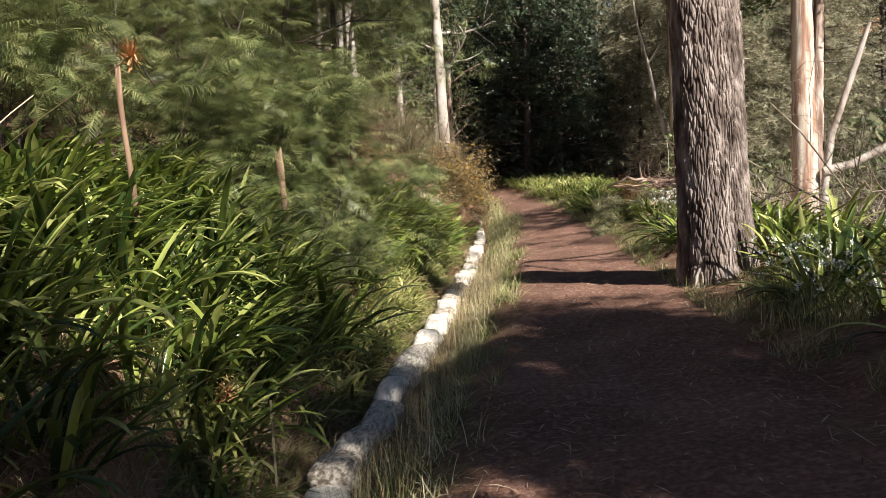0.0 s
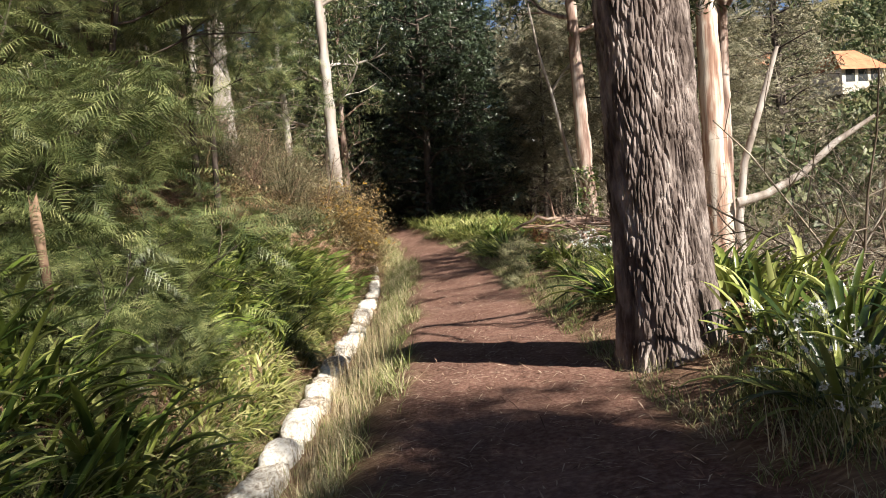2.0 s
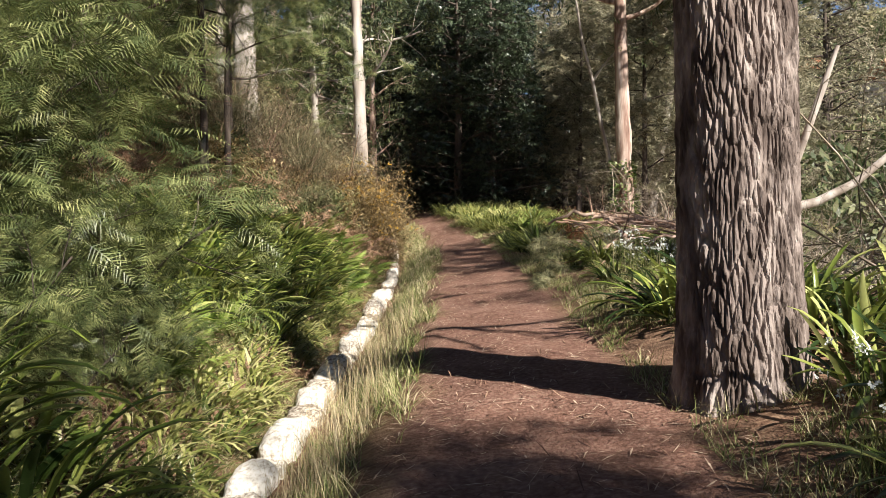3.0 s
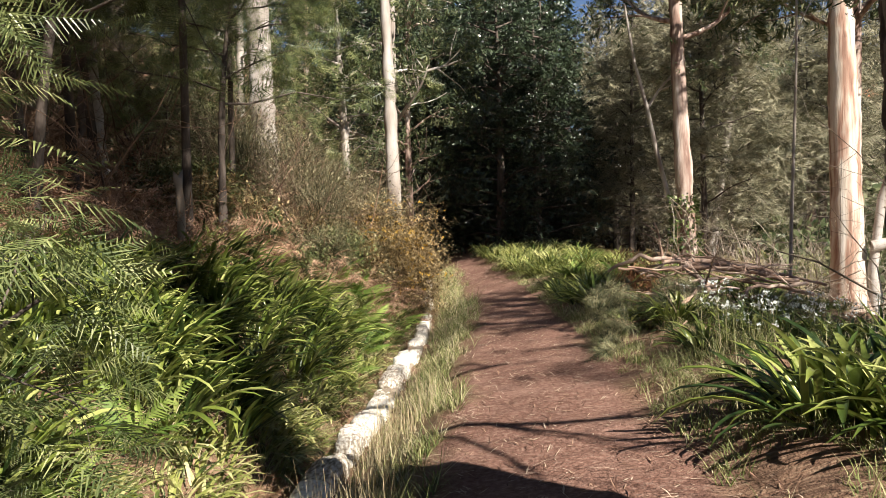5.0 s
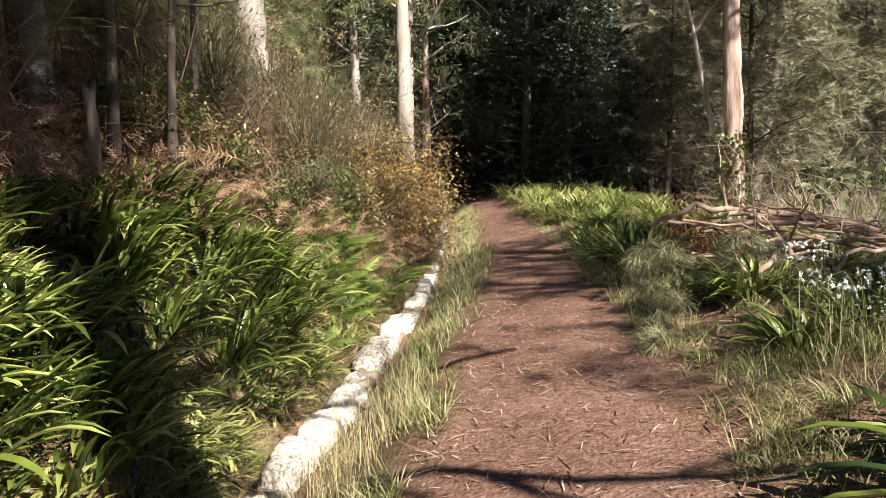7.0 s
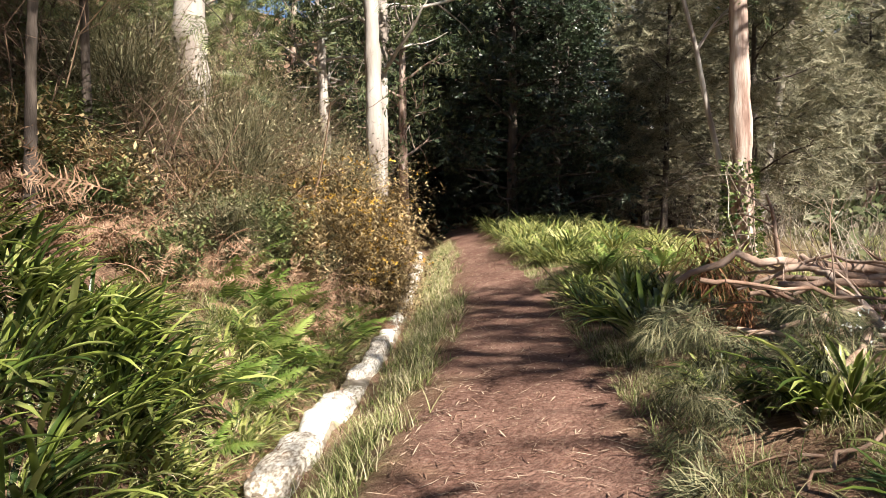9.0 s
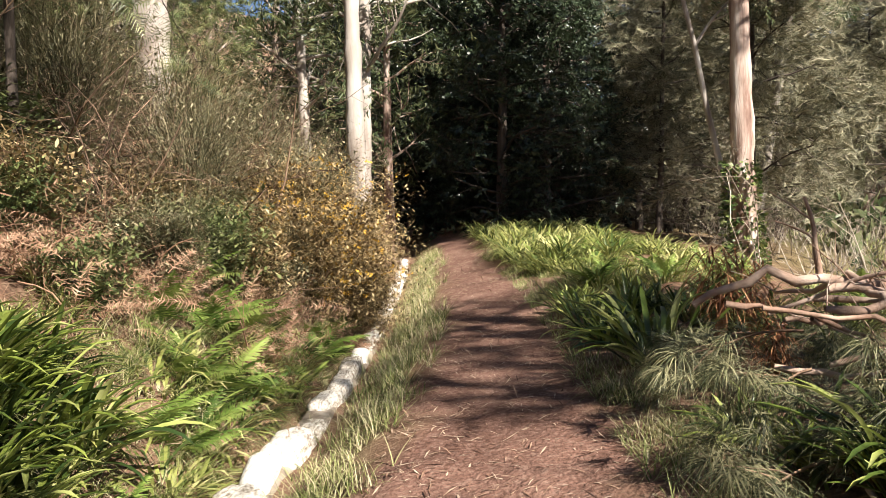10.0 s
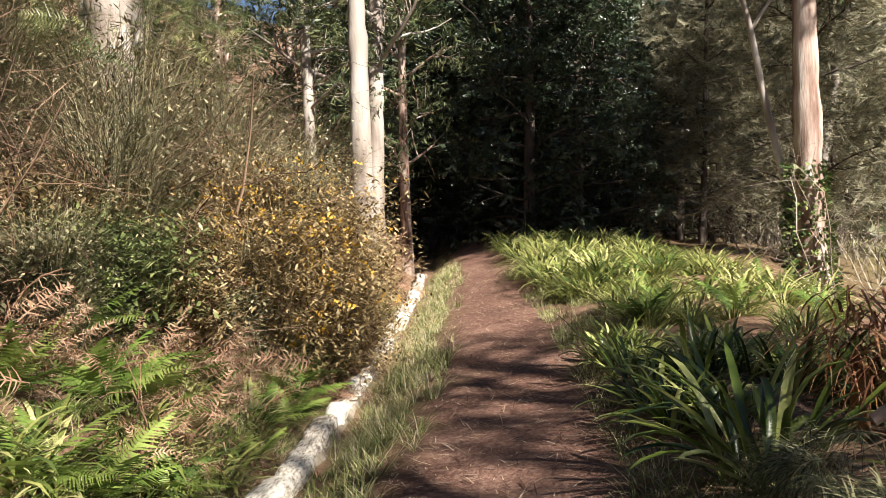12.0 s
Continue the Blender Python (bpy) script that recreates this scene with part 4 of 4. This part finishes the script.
# broom, gorse and bare shrubs
def wiry(g, n, height, wide, mat, name, leafy=0):
    a = g.uniform(0, 6.28, n)
    r = wide * 0.3 * np.sqrt(g.uniform(0, 1, n))
    base = np.stack([r * np.cos(a), r * np.sin(a), g.uniform(0, height * 0.62, n)], -1)
    ch = [ribbons(base, a + g.normal(0, 0.7, n), g.uniform(0.2, 1.45, n), g.uniform(-0.3, 1.3, n), height * g.uniform(0.2, 0.55, n), g.uniform(0.005, 0.01, n), 4, "blade", 0)]
    o, t = grow(g, (0, 0, 0), (0, 0, 1), height * 0.7, 0.03, 2, 5, 0.7, 0.3)
    ch += tubes(o)
    if leafy:
        k = leafy
        i = g.integers(0, n, k)
        ln = g.uniform(0.3, 1, k)
        p = ch[0][0].reshape(n, 5, 2, 3)[i, np.minimum(4, (ln * 5).astype(int)), 0] + g.normal(0, 0.03, (k, 3))
        ch.append(ribbons(p, g.uniform(0, 6.28, k), g.uniform(-0.4, 1, k), g.uniform(-0.6, 0.8, k), g.uniform(0.05, 0.11, k), g.uniform(0.02, 0.036, k), 2, "leaf", 0))
    return mesh_of("stem", ch[1:1 + len(o)], mat), mesh_of(name, ch[:1] + ch[1 + len(o):], mat)


def wiry_parts(ob, meshes):
    part("stem", meshes[0], ob)
    tagged(part("twigwork", meshes[1], ob), kind="stuff")


sg = np.random.default_rng(111)
brooms = [wiry(sg, 1600, 2.3, 1.8, BROOM, "broom_shrub", 2200) for _ in range(2)]
for x, y, s in [(-3.9, 21.6, 0.8), (-4.4, 23.0, 1.0), (-3.6, 24.6, 0.85), (-4.6, 25.2, 1.1), (-3.9, 26.8, 0.9), (-5.2, 24.0, 1.15), (-5.6, 22.2, 1.1), (-3.4, 20.0, 0.5), (-3.2, 22.6, 0.55), (-6.5, 23.5, 1.2), (-4.7, 28.0, 1.0)]:
    ob = thing("broom_shrub", "wiry grey-green broom shrub on the bank", "shrub", pose(x, y, gz1(x, y) - 0.05, 0, 0, sg.uniform(0, 360)) @ Matrix.Scale(s, 4), None, "broom shrubs")
    wiry_parts(ob, brooms[int(s * 20) % 2])
low_shrubs = [wiry(sg, 260, 0.9, 0.9, m, "branching", 2200) for m in (GORSE, MIMOSA, BROOM)]
for i in range(96):
    y = sg.uniform(18.5, 33 if i < 64 else 25)
    x = float(kerb_x(y)) - sg.uniform(0.7 if i < 64 else 1.3, 4.0)
    ob = thing("low_shrub", "low twiggy shrub with small dry leaves on the bank", "shrub", pose(x, y, gz1(x, y) - 0.05, 0, 0, sg.uniform(0, 360)) @ Matrix.Scale(sg.uniform(0.7, 1.3), 4), None, "low shrubs")
    wiry_parts(ob, low_shrubs[int(sg.integers(3))])
gorse_mesh = [wiry(sg, 600, 1.8, 2.1, GORSE, "branching", 7000) for _ in range(2)]
for i, (x, y, s) in enumerate([(-2.95, 23.6, 0.98), (-3.2, 22.7, 0.85), (-3.3, 24.6, 1.1), (-3.45, 25.8, 1.0), (-2.75, 24.4, 0.7), (-3.0, 25.2, 0.85), (-3.9, 24.0, 0.9), (-3.6, 27.2, 0.8)]):
    ob = thing("gorse_shrub", "straw-brown shrub with small yellow-orange blossom", "shrub", pose(x, y, gz1(x, y) - 0.05, 0, 0, i * 80) @ Matrix.Scale(s, 4), None, "flowering shrubs")
    wiry_parts(ob, gorse_mesh[i % 2])
    if i in (0, 1, 2, 3):
        k = (420, 140, 200, 80)[i]
        p = np.stack([sg.normal(0, 0.4, k), sg.normal(0, 0.4, k), sg.uniform(0.5, 1.75, k)], -1)
        part("blossom", mesh_of("blossom", [stamp(spray(sg, 4, 0.06, 0.032, 0.026, 0), p, rotations(sg.uniform(0, 6, k), sg.uniform(-1, 1, k), sg.uniform(0, 6, k)), sg.uniform(0.7, 1.3, k))], BLOOM), ob, "yellow-orange blossom")


def bare_shrub(g, height):
    br = []
    for k in range(4):
        br += grow(g, (g.normal(0, 0.1), g.normal(0, 0.1), 0), (g.normal(0, 0.5), g.normal(0, 0.5), 1), height, 0.013, 3, 4, 0.85, 0.5, 0, 4, 0.55, 0.2)[0]
    return [b for b in br if b[1][0] > 0.005], [b for b in br if b[1][0] <= 0.005]


shrubs = [bare_shrub(sg, h) for h in (1.5, 1.9, 1.7)]
bares = {m: [(mesh_of("stem", tubes(a, 5), m), mesh_of("twigwork", tubes(b, 3), m)) for a, b in shrubs] for m in (TWIG, BROWNTWIG)}


def bare_at(x, y, mat, k, label):
    ob = thing("bare_shrub", label, "shrub", pose(x, y, gz1(x, y) - 0.05, 0, 0, sg.uniform(0, 360)) @ Matrix.Scale(sg.uniform(0.7, 1.5), 4), None, "leafless shrubs")
    part("stem", bares[mat][k][0], ob)
    tagged(part("twigwork", bares[mat][k][1], ob), kind="stuff")


for i in range(20):
    bare_at(sg.uniform(3.6, 7.0), sg.uniform(11.0, 17.5), TWIG, i % 3, "leafless grey tangle of thin twigs beyond the big tree")
for i in range(110):
    y = sg.uniform(13, 46)
    bare_at(float(right_x(y)) + sg.uniform(5.0 if y < 30 else 6.5, 22), y, TWIG, i % 3, "leafless grey tangle of thin twigs in the valley")
for i in range(22):
    y = sg.uniform(20, 28)
    bare_at(float(kerb_x(y)) - sg.uniform(1.5, 3.6), y, BROWNTWIG, i % 3, "leafless brown twiggy shrub beside the broom")
for i in range(140):
    y = sg.uniform(14, 52)
    bare_at(float(kerb_x(y)) - sg.uniform(2.2, 13), y, BROWNTWIG, i % 3, "leafless brown twiggy shrub on the slope")

# brush on the far side of the valley
n = 26000
y = sg.uniform(16, 140, n)
x = right_x(y) + 9 + (10 + y * 0.55) * sg.uniform(0, 1, n)
thing("hillside_brush", "grey-brown scrub covering the far side of the valley", "scrub", Matrix.Identity(4), mesh_of("hillside_brush", [ribbons(np.stack([x, y, gz(x, y) - 0.1], -1), sg.uniform(0, 6.28, n), sg.uniform(0.5, 1.5, n), sg.uniform(0, 1.2, n), sg.uniform(0.8, 2.2, n), 0.02 + y * 0.0006, 3, "blade", 0)], TWIG), kind="stuff")
n = 9000
y = sg.uniform(30, 150, n)
x = right_x(y) + 11 + (10 + y * 0.55) * sg.uniform(0, 1, n)
lump = vnoise(x * 0.12, y * 0.12, 20) * vnoise(x * 0.5, y * 0.5, 21)
keep = lump > 0.2
x, y, lump = x[keep], y[keep], lump[keep]
n = len(x)
thing("hillside_bushes", "green bushes scattered over the far hillside", "scrub", Matrix.Identity(4), mesh_of("hillside_bushes", [stamp(ever_spray, np.stack([x, y, gz(x, y) + sg.uniform(0, 5, n) * lump], -1), rotations(sg.uniform(0, 6.28, n), sg.uniform(-0.9, 0.9, n), sg.uniform(0, 6, n)), 3 + y * 0.03)], EUCLEAF), kind="stuff")


# ---- grass, litter and small things ----
gg = np.random.default_rng(121)


def strewn(name, label, category, chunks, mat):
    return thing(name, label, category, Matrix.Identity(4), mesh_of(name, chunks, mat), kind="stuff")


def on_ground(x, y, up=0.0):
    return np.stack([x, y, gz(x, y) + up], -1)


n = 26000
y = gg.uniform(2.2, 36, n)
s = 0.16 + 0.86 * gg.uniform(0, 1, n) ** 0.8
tuft = vnoise(s * 6, y * 3.5, 6)
keep = tuft > 0.25 + 0.35 * (s > 0.8)
y, s, tuft = y[keep], s[keep], tuft[keep]
n = len(y)
strewn("grass", "green and straw-tipped grass between channel and path", "grass", [ribbons(on_ground(kerb_x(y) + s, y, -0.01), gg.uniform(0, 6.28, n), gg.uniform(0.6, 1.5, n), gg.uniform(-1.1, 0.9, n), (0.08 + 0.26 * tuft) * gg.uniform(0.6, 1.3, n), gg.uniform(0.005, 0.01, n), 4, "blade", 0)], GRASS)
n = 1500
y = gg.uniform(4, 15, n)
s = gg.uniform(0.15, 0.75, n)
strewn("dry_grass", "tall bleached grass stalks beside the stone kerb", "grass", [ribbons(on_ground(kerb_x(y) + s, y, -0.01), gg.uniform(0, 6.28, n), gg.uniform(1.2, 1.55, n), gg.uniform(0.6, 1.5, n), gg.uniform(0.25, 0.6, n), 0.004, 4, "blade", 0)], STRAW)
# grassy fringe to the valley side
n = 24000
y = gg.uniform(4, 31, n)
r = gg.uniform(-0.05, 0.75, n)
keep = vnoise(r * 4 + 9, y * 3.1, 12) > 0.45
y, r = y[keep], r[keep]
n = len(y)
strewn("grass", "short green grass at the foot of the plants", "grass", [ribbons(on_ground(right_x(y) + r, y, -0.01), gg.uniform(0, 6.28, n), gg.uniform(0.6, 1.5, n), gg.uniform(-0.8, 1.0, n), gg.uniform(0.07, 0.24, n), gg.uniform(0.005, 0.009, n), 3, "blade", 0)], GRASS)
n = 34000
y = gg.uniform(3, 34, n)
d = 0.22 + 1.4 * gg.uniform(0, 1, n) ** 1.6
strewn("bank_grass", "dry and green grass hanging over the channel bank", "grass", [ribbons(on_ground(kerb_x(y) - d, y, -0.01), gg.normal(0, 1.2, n), gg.uniform(0.3, 1.4, n), gg.uniform(-1.3, 0.2, n), gg.uniform(0.15, 0.45, n) * (0.5 + d * 0.6).clip(0, 1), gg.uniform(0.004, 0.008, n), 3, "blade", 0)], GRASS)
n = 14000
y = gg.uniform(3, 34, n)
d = 0.2 + 2.6 * gg.uniform(0, 1, n) ** 1.5
strewn("leaf_litter", "brown fallen leaves and needles on the bank", "litter", [ribbons(on_ground(kerb_x(y) - d, y, 0.01), gg.uniform(0, 6.28, n), gg.normal(0, 0.4, n), gg.normal(0, 0.5, n), gg.uniform(0.04, 0.16, n), gg.uniform(0.004, 0.02, n), 2, "leaf", 0)], LITTER)
# litter on the path, thicker at its edges
n = 11000
y = gg.uniform(2, 34, n)
f = gg.beta(0.7, 0.7, n)
x = kerb_x(y) + 0.9 + f * (right_x(y) - kerb_x(y) - 0.7)
strewn("leaf_litter", "dry needles, bark strips and leaves on the red path", "litter", [ribbons(on_ground(x, y, 0.006), gg.uniform(0, 6.28, n), gg.normal(0.08, 0.2, n), gg.normal(-0.1, 0.25, n), gg.uniform(0.03, 0.17, n), gg.uniform(0.003, 0.013, n), 2, "leaf", 0)], LITTER)


# white-flowered onion weed
def onion_weed(g):
    n = 60
    b = np.stack([g.normal(0, 0.14, n), g.normal(0, 0.14, n), np.zeros(n)], -1)
    lv = ribbons(b, g.uniform(0, 6.28, n), g.uniform(1.0, 1.5, n), g.uniform(-0.3, 1.2, n), g.uniform(0.2, 0.4, n), 0.008, 4, "blade", 0)
    k = 5
    st = ribbons(b[:k], g.uniform(0, 6.28, k), 1.5, g.uniform(1.0, 1.5, k), g.uniform(0.3, 0.48, k), 0.005, 4, "even", 0)
    top = st[0].reshape(k, 5, 2, 3)[:, -1, 0]
    p = np.repeat(top, 5, 0) + g.normal(0, 0.014, (k * 5, 3))
    return mesh_of("foliage", [lv, st], GRASS), mesh_of("blossom", [stamp(spray(g, 3, 0.012, 0.016, 0.013, 0), p, rotations(g.uniform(0, 6, k * 5), g.uniform(-1, 1, k * 5), g.uniform(0, 6, k * 5)), 1.0)], PETAL)


weeds = [onion_weed(gg) for _ in range(3)]
for i in range(46):
    if i < 14:
        x, y = gg.uniform(1.6, 2.2), gg.uniform(6.2, 8.6)
    elif i < 40:
        x, y = gg.uniform(1.6, 3.0), gg.uniform(13.4, 15.8)
    else:
        x, y = gg.uniform(1.3, 2.0), gg.uniform(15.6, 17)
    ob = thing("onion_weed", "grassy wild onion clump with small white flowers", "flower", pose(x, y, gz1(x, y), 0, 0, i * 50), group="white flowers")
    part("foliage", weeds[i % 3][0], ob)
    tagged(part("blossom", weeds[i % 3][1], ob, "small white flowers"), kind="stuff")


# pile of cut branches
pg = np.random.default_rng(131)


def cut_branch(points, r0, r1, twigs=3):
    pts = np.array(points, float)
    ob = thing("cut_branch", "cut reddish-brown branch lying on the brush pile", "branch", Matrix.Translation(pts[0]), group="brush pile")
    t = np.linspace(0, 1, len(pts))
    tt = np.linspace(0, 1, 12)
    p = np.stack([np.interp(tt, t, pts[:, i]) for i in range(3)], -1) - pts[0] + pg.normal(0, 0.012, (12, 3))
    part("stem", mesh_of("stem", [tube(p, np.linspace(r0, r1, 12) * (1 + 0.1 * pg.normal(size=12)), 9)], CUTWOOD), ob)
    for k in range(twigs):
        i = int(pg.integers(3, 11))
        o, _ = grow(pg, p[i], pg.normal(0, 1, 3) + [0, 0, 0.6], pg.uniform(0.25, 0.6), r1 * 0.6, 1, 2, 0.7, 0.3)
        part("twig", mesh_of("twig", tubes(o), CUTWOOD), ob)


for pts, a, b, k in [([(0.79, 17.6, 0.75), (1.16, 17.6, 0.92), (1.6, 17.6, 0.88), (2.6, 17.6, 0.75)], 0.026, 0.05, 3), ([(1.35, 17.1, 0.78), (1.9, 17.15, 0.8), (2.7, 17.25, 0.72)], 0.03, 0.04, 2), ([(1.5, 17.5, 0.85), (2.1, 17.3, 0.82), (2.9, 17.0, 0.6)], 0.035, 0.045, 2), ([(1.9, 16.6, 0.5), (1.75, 17.1, 0.72), (1.6, 17.6, 0.92)], 0.05, 0.03, 2), ([(1.25, 15.9, 0.28), (1.55, 16.3, 0.5), (1.85, 16.75, 0.66)], 0.025, 0.035, 1), ([(1.5, 17.8, 0.75), (2.3, 17.6, 0.8), (3.3, 17.2, 0.55)], 0.03, 0.02, 4), ([(1.2, 17.6, 0.7), (1.7, 17.4, 0.95), (2.1, 17.0, 0.9)], 0.018, 0.012, 4), ([(1.3, 16.9, 0.55), (2.0, 16.9, 0.7), (3.0, 16.7, 0.5)], 0.02, 0.03, 3), ([(1.9, 16.2, 0.35), (2.3, 16.5, 0.6), (3.0, 16.9, 0.6)], 0.02, 0.03, 3)]:
    cut_branch(pts, a * 0.72, b * 0.72, k)
for i in range(16):
    c = np.array([pg.uniform(1.2, 2.6), pg.uniform(16.6, 17.7), pg.uniform(0.45, 0.85)])
    d = np.array([pg.normal(0.8, 0.4), pg.normal(0, 0.4), pg.normal(0, 0.12)]) * pg.uniform(0.3, 0.8)
    cut_branch([c - d, c + pg.normal(0, 0.04, 3), c + d], pg.uniform(0.008, 0.018), pg.uniform(0.006, 0.012), 2)
for i in range(10):
    c = np.array([pg.uniform(0.95, 1.8), pg.uniform(15.0, 16.6), pg.uniform(0.15, 0.3)])
    d = np.array([pg.normal(0.5, 0.4), pg.normal(0, 0.4), pg.normal(0.05, 0.15)]) * pg.uniform(0.3, 0.7)
    cut_branch([c - d, c + pg.normal(0, 0.04, 3), c + d], pg.uniform(0.008, 0.016), pg.uniform(0.006, 0.01), 2)


def pine_bough(g):
    o, t = grow(g, (0, 0, 0), (0.9, 0, 0.1), 0.5, 0.01, 1, 6, 0.6, 0.2, -0.4)
    at = spread_on(t, g, 3, 0.03)
    m = len(at)
    return mesh_of("stem", tubes(o), BROWNTWIG), mesh_of("needles", [stamp(cut_tuft, at, rotations(g.uniform(-1.5, 1.5, m), g.uniform(-0.5, 0.3, m), g.normal(0, 0.4, m)), g.uniform(0.7, 1.2, m))], CUTNEEDLE)


boughs = [pine_bough(pg) for _ in range(3)]
for i, (x, y, z, a) in enumerate([(1.2, 16.8, 0.55, 230), (1.5, 16.7, 0.55, 260), (1.8, 16.5, 0.5, 290), (1.1, 16.2, 0.3, 220), (2.3, 16.6, 0.5, 310), (1.3, 17.3, 0.65, 170), (1.7, 17.0, 0.65, 250), (1.35, 18.8, 0.4, 215), (1.7, 18.5, 0.45, 240), (1.3, 18.3, 0.35, 200), (1.9, 18.9, 0.45, 260), (1.05, 15.5, 0.2, 210)]):
    ob = thing("pine_bough", "cut pine bough with drooping grey-green needles on the brush pile", "branch", pose(x, y, z, 0, 0, a), group="brush pile")
    part("stem", boughs[i % 3][0], ob)
    part("needles", boughs[i % 3][1], ob)


# broken stubs and stakes
def stub(name, label, x, y, h, r, mat, lean=3):
    g = np.random.default_rng(int(abs(x * 100)))
    z = np.linspace(0, h, 9)
    p = np.stack([0.03 * np.sin(z * 3), 0.02 * np.cos(z * 2), z], -1)
    v, q = tube(p, r * (1 + 0.12 * g.normal(size=9)), 8)
    v[-8:, 2] += g.uniform(-0.06, 0.1, 8)
    c = v[-8:].mean(0)
    v = np.concatenate([v, c[None]])
    k = len(v) - 1
    q = np.concatenate([q, [[k - 8 + i, k - 8 + (i + 1) % 8, k - 8 + (i + 2) % 8, k] for i in range(0, 8, 2)]])
    thing(name, label, "stump", pose(x, y, gz1(x, y) - 0.1, lean, lean), mesh_of(name, [(v, q)], mat))


stub("broken_stub", "broken reddish-brown stem standing on the bank", -2.8, 8.33, 1.25, 0.035, BROWNTWIG)
stub("broken_stub", "bleached broken stem standing among agapanthus", -3.2, 6.1, 1.6, 0.022, BROWNTWIG)
stub("broken_stub", "short bleached broken stem among shrubs", -4.9, 25.3, 1.1, 0.055, SMOOTHBARK)
stub("broken_stub", "grey broken stem on the slope", -4.2, 16.2, 1.0, 0.05, TWIG)
stub("dead_tree", "tall brown broken trunk standing far off", 12.4, 49.5, 4.2, 0.24, REDBARK, 1)
stub("dead_tree", "brown broken trunk in the far clearing", 13.2, 50.2, 3.9, 0.2, REDBARK, -1)
stake = thing("pale_sapling", "thin straight pale sapling stem", "sapling", pose(2.95, 17.5, gz1(2.95, 17.5) - 0.05))
part("trunk", mesh_of("trunk", [tube(trunk_line(pg, 4.5, (0.1, 0), 0.06), np.linspace(0.026, 0.01, 14), 7)], SMOOTHBARK), stake)
o, t = grow(pg, (0.05, 0, 3.2), (0.4, 0, 1), 1.2, 0.01, 1, 4)
part("branching", mesh_of("branching", tubes(o), SMOOTHBARK), stake)
at = spread_on(t, pg, 6, 0.12)
part("crown", mesh_of("crown", [stamp(gum_spray, at, rotations(pg.uniform(0, 6.28, len(at)), pg.uniform(-1.2, 0, len(at)), pg.uniform(0, 6, len(at))), 0.9)], EUCLEAF), stake)


# spent agapanthus flower heads
def flower_head(x, y, h, lean, az):
    ob = thing("spent_flower", "dried agapanthus flower head on a tall stalk", "flower", pose(x, y, gz1(x, y), 0, 0, az))
    st = ribbons([[0, 0, 0], [0, 0, 0]], [0, 1.57], 1.5 - lean, 1.4 - lean * 1.3, h, 0.014, 6, "even", 0)
    part("stalk", mesh_of("stalk", [st], STRAW), ob)
    top = st[0].reshape(2, 7, 2, 3)[0, -1].mean(0)
    k = 110
    part("seed_head", mesh_of("seed_head", [ribbons(np.repeat(top[None], k, 0), pg.uniform(0, 6.28, k), pg.uniform(-1.2, 1.5, k), pg.uniform(-1.2, 1.5, k), pg.uniform(0.07, 0.14, k), 0.008, 2, "even", 0)], BLOOMDRY), ob, "brush-like dried flower head")


flower_head(-3.98, 4.6, 2.0, 0.75, 0)
flower_head(-1.9, 5.2, 0.75, 0.2, 200)


# houses on the far hillside
def house(x, y, w, d, h, turn):
    z = gz1(x, y)
    ob = thing("house", "far house with pale walls and a terracotta roof on the hillside", "house", pose(x, y, z - 0.3, 0, 0, turn), group="hillside houses")
    c = np.array([(a, b, e) for e in (0, h) for a, b in ((-w, -d), (w, -d), (w, d), (-w, d))])
    part("wall", mesh_of("wall", [(c, [(0, 1, 5, 4), (1, 2, 6, 5), (2, 3, 7, 6), (3, 0, 4, 7)])], PLASTER, False), ob)
    o = 0.5
    rv = np.array([(-w - o, -d - o, h - 0.1), (w + o, -d - o, h - 0.1), (w + o, d + o, h - 0.1), (-w - o, d + o, h - 0.1), (-w + 1, 0, h + 1.8), (w - 1, 0, h + 1.8)])
    part("roof", mesh_of("roof", [(rv, [(0, 1, 5, 4), (2, 3, 4, 5), (1, 2, 5, 5), (3, 0, 4, 4)])], ROOF, False), ob, "terracotta tiled roof")
    for a in (-0.6, 0, 0.6):
        wx = a * w
        wv = np.array([(wx - 0.5, -d - 0.02, 1.0), (wx + 0.5, -d - 0.02, 1.0), (wx + 0.5, -d - 0.02, 2.3), (wx - 0.5, -d - 0.02, 2.3)])
        part("window", mesh_of("window", [(wv, [(0, 1, 2, 3)])], WINDOWDARK, False), ob, "dark window")


house(33.4, 81, 2.2, 2, 2.1, 20)
house(34.4, 108, 2.8, 2.6, 2.4, -10)
